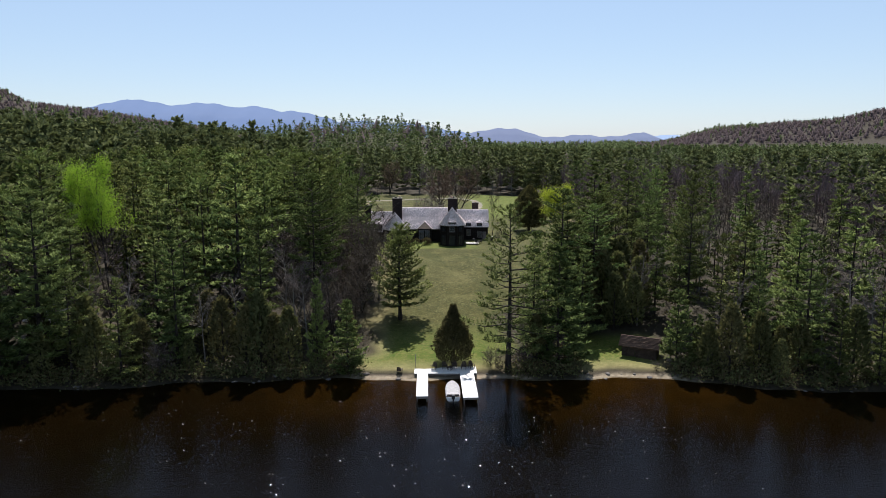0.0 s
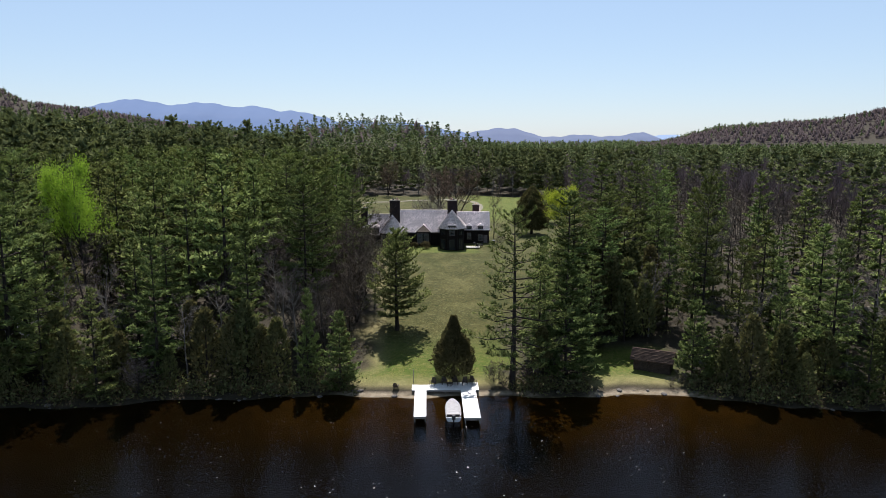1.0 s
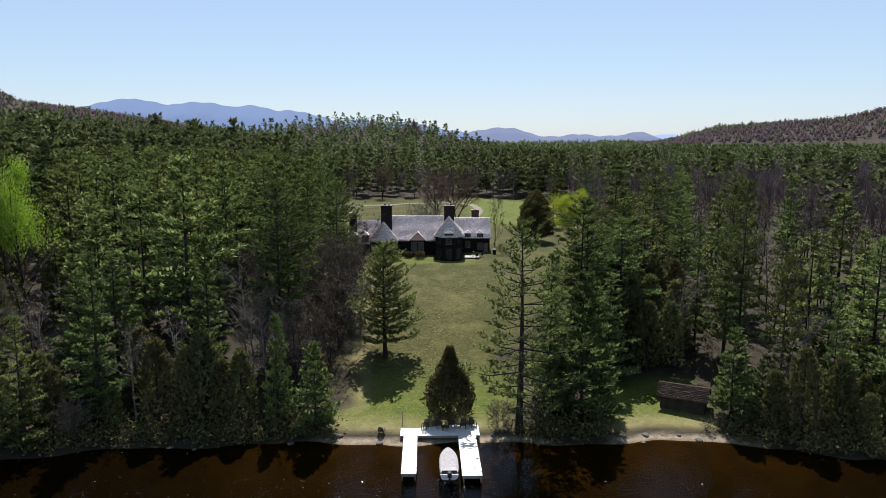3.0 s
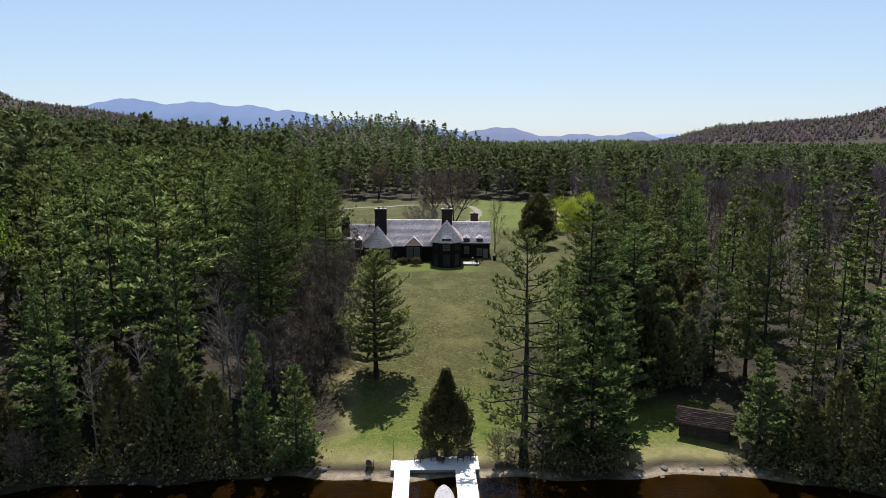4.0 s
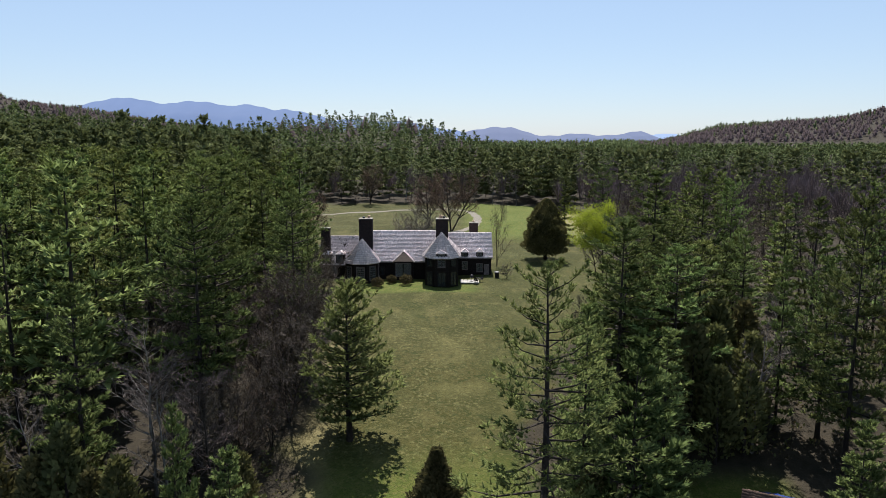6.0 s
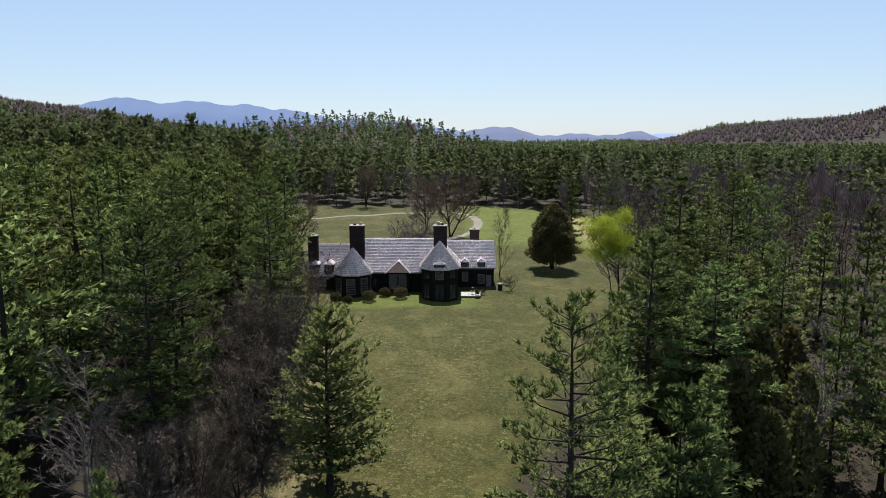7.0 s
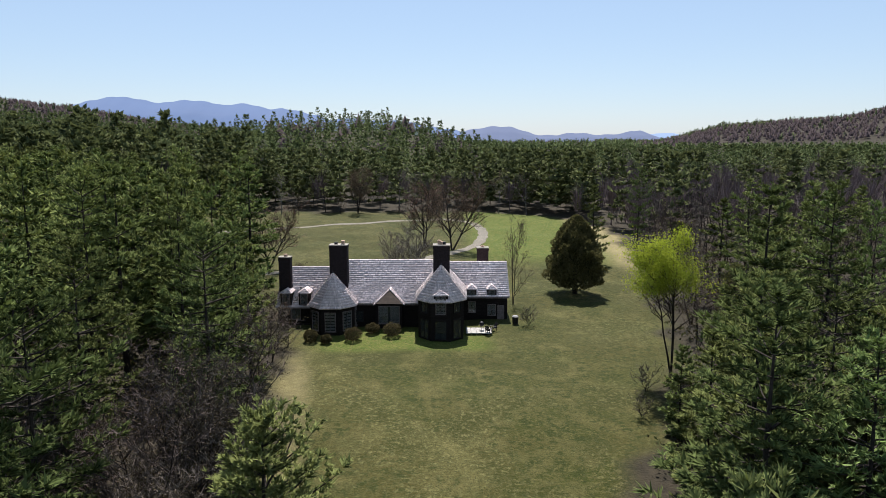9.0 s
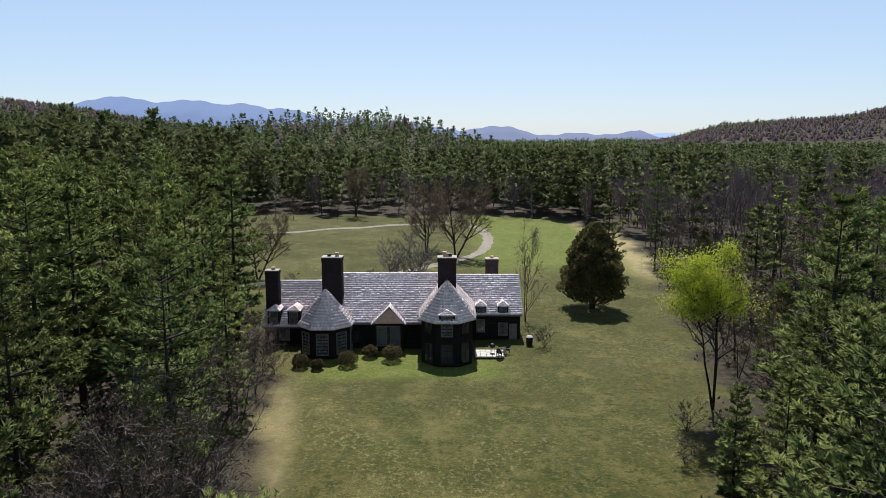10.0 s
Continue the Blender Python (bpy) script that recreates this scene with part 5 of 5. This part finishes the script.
def deck(x0, x1, y0, y1, along, name):
    """Frame, posts and single planks of one stretch of deck; along: planks run along x or y."""
    s = part(name, boxes((x0, x1, y0, y0 + 0.08, -0.30, -0.045), (x0, x1, y1 - 0.08, y1, -0.30, -0.045), (x0, x0 + 0.08, y0 + 0.08, y1 - 0.08, -0.30, -0.045), (x1 - 0.08, x1, y0 + 0.08, y1 - 0.08, -0.30, -0.045)), DOCK_FRAME, dock)
    a, b = (y0, y1) if along == "x" else (x0, x1)
    n = round((b - a) / 0.19)
    for i in range(n):
        p, q = a + (b - a) * i / n + 0.005, a + (b - a) * (i + 1) / n - 0.005
        j, k = random.uniform(-0.012, 0.012), random.uniform(0, 0.006)
        part("plank", boxes((x0 - 0.02 + j, x1 + 0.02 + j, p, q, -0.042, k) if along == "x" else (p, q, y0 - 0.02 + j, y1 + 0.02 + j, -0.042, k)), WHITE_DECK, s)
    for px_ in (x0 + 0.12, x1 - 0.12):
        for i in range(max(2, round((y1 - y0) / 3)) + 1):
            py_ = y0 + 0.12 + (y1 - y0 - 0.24) * i / max(2, round((y1 - y0) / 3))
            part("post", boxes((px_ - 0.06, px_ + 0.06, py_ - 0.06, py_ + 0.06, -2.6, -0.3)), DOCK_FRAME, s)


deck(-4.35, 4.3, 0.0, 2.9, "x", "platform")
deck(-3.95, -2.5, -8.85, -0.02, "x", "finger")
deck(1.95, 3.85, -9.4, -0.02, "x", "finger")
part("brace", boxes((-0.7, 0.6, -0.05, -0.01, -0.75, -0.65), (-0.1, 0.0, -0.06, -0.02, -0.65, -0.30)), DOCK_FRAME, dock, "diagonal brace")
# thin bare post at the back left corner, without a lamp
part("corner_post", boxes((-4.25, -4.17, 2.75, 2.83, -0.04, 1.9)), DOCK_FRAME, dock)

c1 = garden_chair(-1.9, 96.4, 0.757, -20)
for x_, y_, t_ in ((-0.4, 96.8, 10), (2.3, 96.6, -5), (3.4, 97.0, 25), (1.0, 96.9, 0)):
    copy_thing(c1, pose(x_, y_, 0.757, 0, 0, t_))
table = thing("side_table", 0.3, 96.0, 0.757, "low dark round table on the dock", "table")
bm_ = bmesh.new()
q_ = bmesh.ops.create_cone(bm_, cap_ends=True, segments=18, radius1=0.45, radius2=0.45, depth=0.04)
bmesh.ops.translate(bm_, verts=bm_.verts, vec=(0, 0, 0.46))
part("tabletop", bm_, CHAIR_WOOD, table)
for a_ in (0.5, 2.1, 3.6, 5.2):
    part("leg", boxes((math.cos(a_) * 0.3 - 0.02, math.cos(a_) * 0.3 + 0.02, math.sin(a_) * 0.3 - 0.02, math.sin(a_) * 0.3 + 0.02, 0, 0.438)), CHAIR_WOOD, table)


def hull_rings(sections, closed_top=False, n=14):
    """Skin over cross-sections (y, half width, bottom z, top z)."""
    vs, fs = [], []
    for y, w, zb, zt in sections:
        for k in range(n):
            a = math.pi * k / (n - 1)
            vs.append((-w * math.cos(a), y, zt - (zt - zb) * max(0.0, math.sin(a)) ** 0.7) if not closed_top else (-w * math.cos(a), y, zb + (zt - zb) * max(0.0, math.sin(a)) ** 0.6))
    for i in range(len(sections) - 1):
        for k in range(n - 1):
            a = i * n + k
            fs.append((a, a + 1, a + n + 1, a + n) if closed_top else (a, a + n, a + n + 1, a + 1))
    fs.append(tuple(range(n)) if closed_top else tuple(range(n))[::-1])
    return vs, fs


def poly_mesh(name, vs, fs, mat):
    me = bpy.data.meshes.new(name)
    me.from_pydata(vs, [], fs)
    me.materials.append(mat)
    me.polygons.foreach_set("use_smooth", [len(f) == 4 for f in fs])
    return me


boat = thing("motor_boat", 0.85, 85.9, 0.0, "white motor boat under a grey canvas cover, moored at the dock", "boat", turn=2.0)
part("hull", poly_mesh("hull", *hull_rings([(0.0, 0.86, -0.15, 0.55), (1.2, 0.98, -0.2, 0.58), (3.0, 0.98, -0.2, 0.62), (4.2, 0.82, -0.1, 0.68), (5.0, 0.52, 0.05, 0.74), (5.5, 0.2, 0.3, 0.78), (5.65, 0.02, 0.6, 0.80)]), HULL), None, boat)
part("cover", poly_mesh("cover", *hull_rings([(0.35, 0.84, 0.56, 0.70), (1.2, 0.95, 0.585, 0.80), (2.4, 0.96, 0.61, 0.90), (3.2, 0.95, 0.63, 0.92), (4.2, 0.80, 0.69, 0.90), (5.0, 0.50, 0.75, 0.88), (5.5, 0.18, 0.79, 0.84)], True), COVER), None, boat, "grey canvas cover")
part("rub_rail", boxes((-0.9, 0.9, -0.04, 0.04, 0.5, 0.57)), HULL, boat)
mot = part("outboard", bevelled(boxes((-0.2, 0.2, -0.55, -0.06, 0.45, 0.95), (-0.08, 0.08, -0.40, -0.2, -0.5, 0.448)), 0.04), DARK_METAL, boat, "dark outboard motor")
part("seat_bar", boxes((-0.75, 0.75, 0.30, 0.36, 0.60, 0.80)), DARK_METAL, boat)
deckchair = garden_chair(-6.7, 95.6, height(-6.7, 95.6), 170, CHAIR_WOOD, "dark folding chair on the grass by the shore", "")

# shed
shed = thing("shed", 28.5, 102.2, 1.0, "old dark log shed with a brown shingle roof", "shed", turn=-26)
for i in range(9):
    z_ = 0.12 + i * 0.21
    for x0_, x1_, y0_, y1_ in ((-2.5, 2.5, -1.2, -1.0), (-2.5, 2.5, 1.0, 1.2), (-2.5, -2.3, -1.0, 1.0), (2.3, 2.5, -1.0, 1.0)):
        if y1_ == -1.0 and x0_ == -2.5 and i < 8:
            for a_, b_ in ((-2.5, -1.6), (-0.6, 2.5)):
                part("log", bevelled(boxes((a_, b_, y0_, y1_, z_ - 0.11, z_ + 0.095)), 0.05), LOG_WALL, shed)
        else:
            part("log", bevelled(boxes((x0_ + 0.003, x1_ - 0.003, y0_, y1_, z_ - 0.11, z_ + 0.095)), 0.05), LOG_WALL, shed)
part("floor", boxes((-2.3, 2.3, -1.0, 1.0, -0.1, 0.02)), DOCK_FRAME, shed)
for sx_ in (-1, 1):
    bm_ = bmesh.new()
    for x_ in (sx_ * 2.4 - 0.06, sx_ * 2.4 + 0.06):
        bm_.faces.new([bm_.verts.new(v) for v in ((x_, -1.17, 1.98), (x_, 1.17, 1.98), (x_, 0, 2.85))])
    part("gable", bm_, LOG_WALL, shed)
roof_part(shed, [((-2.9, -1.65, 1.72), (2.9, -1.65, 1.72), (2.9, 0, 3.0), (-2.9, 0, 3.0)), ((2.9, 1.65, 1.72), (-2.9, 1.65, 1.72), (-2.9, 0, 3.0), (2.9, 0, 3.0))], OLD_SHINGLE, 900, label="brown shingle roof with moss and needles", course=0.22)
part("door", bevelled(boxes((-1.57, -0.63, -1.15, -1.07, 0.03, 1.72)), 0.01), LOG_WALL, shed)
tarp = thing("tarpaulin", 30.0, 105.2, height(30.0, 105.2) - 0.55, "crumpled blue tarpaulin over a stack behind the shed", "tarpaulin", turn=-27)
vs_, fs_ = [], []
rt = random.Random(3)
for i in range(13):
    for j in range(9):
        u_, v_ = i / 12 * 2 - 1, j / 8 * 2 - 1
        edge_ = max(abs(u_), abs(v_))
        vs_.append((u_ * 2.1, v_ * 1.3, (0.95 if edge_ < 0.8 else 0.95 * (1 - (edge_ - 0.8) / 0.2)) + rt.uniform(-0.08, 0.08) + 0.08))
fs_ = [(i * 9 + j, (i + 1) * 9 + j, (i + 1) * 9 + j + 1, i * 9 + j + 1) for i in range(12) for j in range(8)]
part("sheet", poly_mesh("sheet", vs_, fs_, BLUE_TARP), None, tarp)
part("stack", boxes((-1.6, 1.6, -0.95, 0.95, 0, 0.8)), LOG_WALL, tarp, "stacked firewood")


# cabins that show between the trees of the shore
def cabin(x, y, turn, w, d, label, roofmat):
    z = height(x, y)
    c = thing("cabin", x, y, z, label, "cabin", turn=turn)
    part("wall", boxes((-w / 2, w / 2, -d / 2, d / 2, -0.3, 2.6)), TRIM, c)
    roof_part(c, [((-w / 2 - 0.4, -d / 2 - 0.5, 2.4), (w / 2 + 0.4, -d / 2 - 0.5, 2.4), (w / 2 + 0.4, 0, 4.3), (-w / 2 - 0.4, 0, 4.3)),
                  ((w / 2 + 0.4, d / 2 + 0.5, 2.4), (-w / 2 - 0.4, d / 2 + 0.5, 2.4), (-w / 2 - 0.4, 0, 4.3), (w / 2 + 0.4, 0, 4.3))], roofmat, 950, course=0.3)
    for i in (-1, 1):
        window(c, i * w * 0.28, -d / 2 - 0.01, 0.9, 1.2, 1.1, 0, (2, 2), False)
    part("porch", boxes((-w / 2, w / 2, -d / 2 - 2.2, -d / 2 - 0.02, 0.05, 0.22)), DOCK_FRAME, c)


cabin(66.0, 113.0, 20, 7.5, 6.0, "cabin with a pale roof among the shore trees", STONE_CAP)
cabin(-60.5, 107.0, -15, 7.0, 6.0, "grey-roofed cabin with a porch among the shore trees", SHAKE)

# undergrowth along shore and lawn edges
rg = np.random.default_rng(21)
pts_ = []
for n_ in range(4600):
    x_, y_ = rg.uniform(-62, 62), rg.uniform(88, 225)
    if n_ < 900:
        y_ = float(shore(x_)) + rg.uniform(0.3, 3.2)
    d_ = y_ - float(shore(x_))
    if d_ < 0.25 or float(lawn(np.array(x_), np.array(y_))) > 0.25 or (-23 < x_ < 13 and 156 < y_ < 186) or (24 < x_ < 33 and 98 < y_ < 107):
        continue
    if d_ > 7 and rg.uniform() < 0.55:
        continue
    h_ = rg.uniform(0.5, 2.2)
    k_ = 26
    q_ = rg.normal(0, 1, (k_, 3)) * (h_ * 0.42, h_ * 0.42, h_ * 0.30) + (x_, y_, height(x_, y_) + h_ * 0.5)
    pts_.append(q_)
pts_ = np.concatenate(pts_)
ln_ = rg.uniform(0.2, 0.5, len(pts_))
for nm_, sl_, mt_, lb_ in (("undergrowth", slice(0, None, 2), SHRUB, "brown undergrowth at the edge of the woods"), ("evergreen_undergrowth", slice(1, None, 2), CEDAR, "dark evergreen undergrowth along the shore")):
    p_ = pts_[sl_]
    v_, f_ = kites(p_, rg.normal(0, 1, p_.shape) + (0, 0, 0.5), rg.normal(0, 1, p_.shape), ln_[sl_], ln_[sl_] * 0.3)
    tagged(new(nm_, mesh_np(nm_, v_, f_, mt_)), lb_, "undergrowth", kind="stuff")

# stones along the water's edge
rk = random.Random(8)


def stone_mesh(seed):
    bm = bmesh.new()
    bmesh.ops.create_icosphere(bm, subdivisions=2, radius=0.5)
    for v in bm.verts:
        v.co *= 1 + 0.28 * noise.noise(v.co * 2.1 + Vector((seed * 7.0, 0, 0)))
        v.co.z *= 0.6
    me = bpy.data.meshes.new("stone")
    bm.to_mesh(me)
    bm.free()
    me.materials.append(ROCK)
    return me


STONES = [stone_mesh(s) for s in range(4)]
for i in range(50):
    x_ = rk.uniform(-50, 55)
    y_ = float(shore(x_)) + rk.uniform(-0.5, 1.4)
    if -4.8 < x_ < 4.4:
        continue
    s_ = rk.uniform(0.25, 0.8)
    st_ = tagged(new("stone", STONES[i % 4]), "grey rounded stone at the water's edge", "stone", "shore stones")
    st_.matrix_world = pose(x_, y_, height(x_, y_) + 0.05 * s_, 0, 0, rk.uniform(0, 360)) @ Matrix.Diagonal((s_, s_ * rk.uniform(0.7, 1.2), s_ * 0.8, 1))
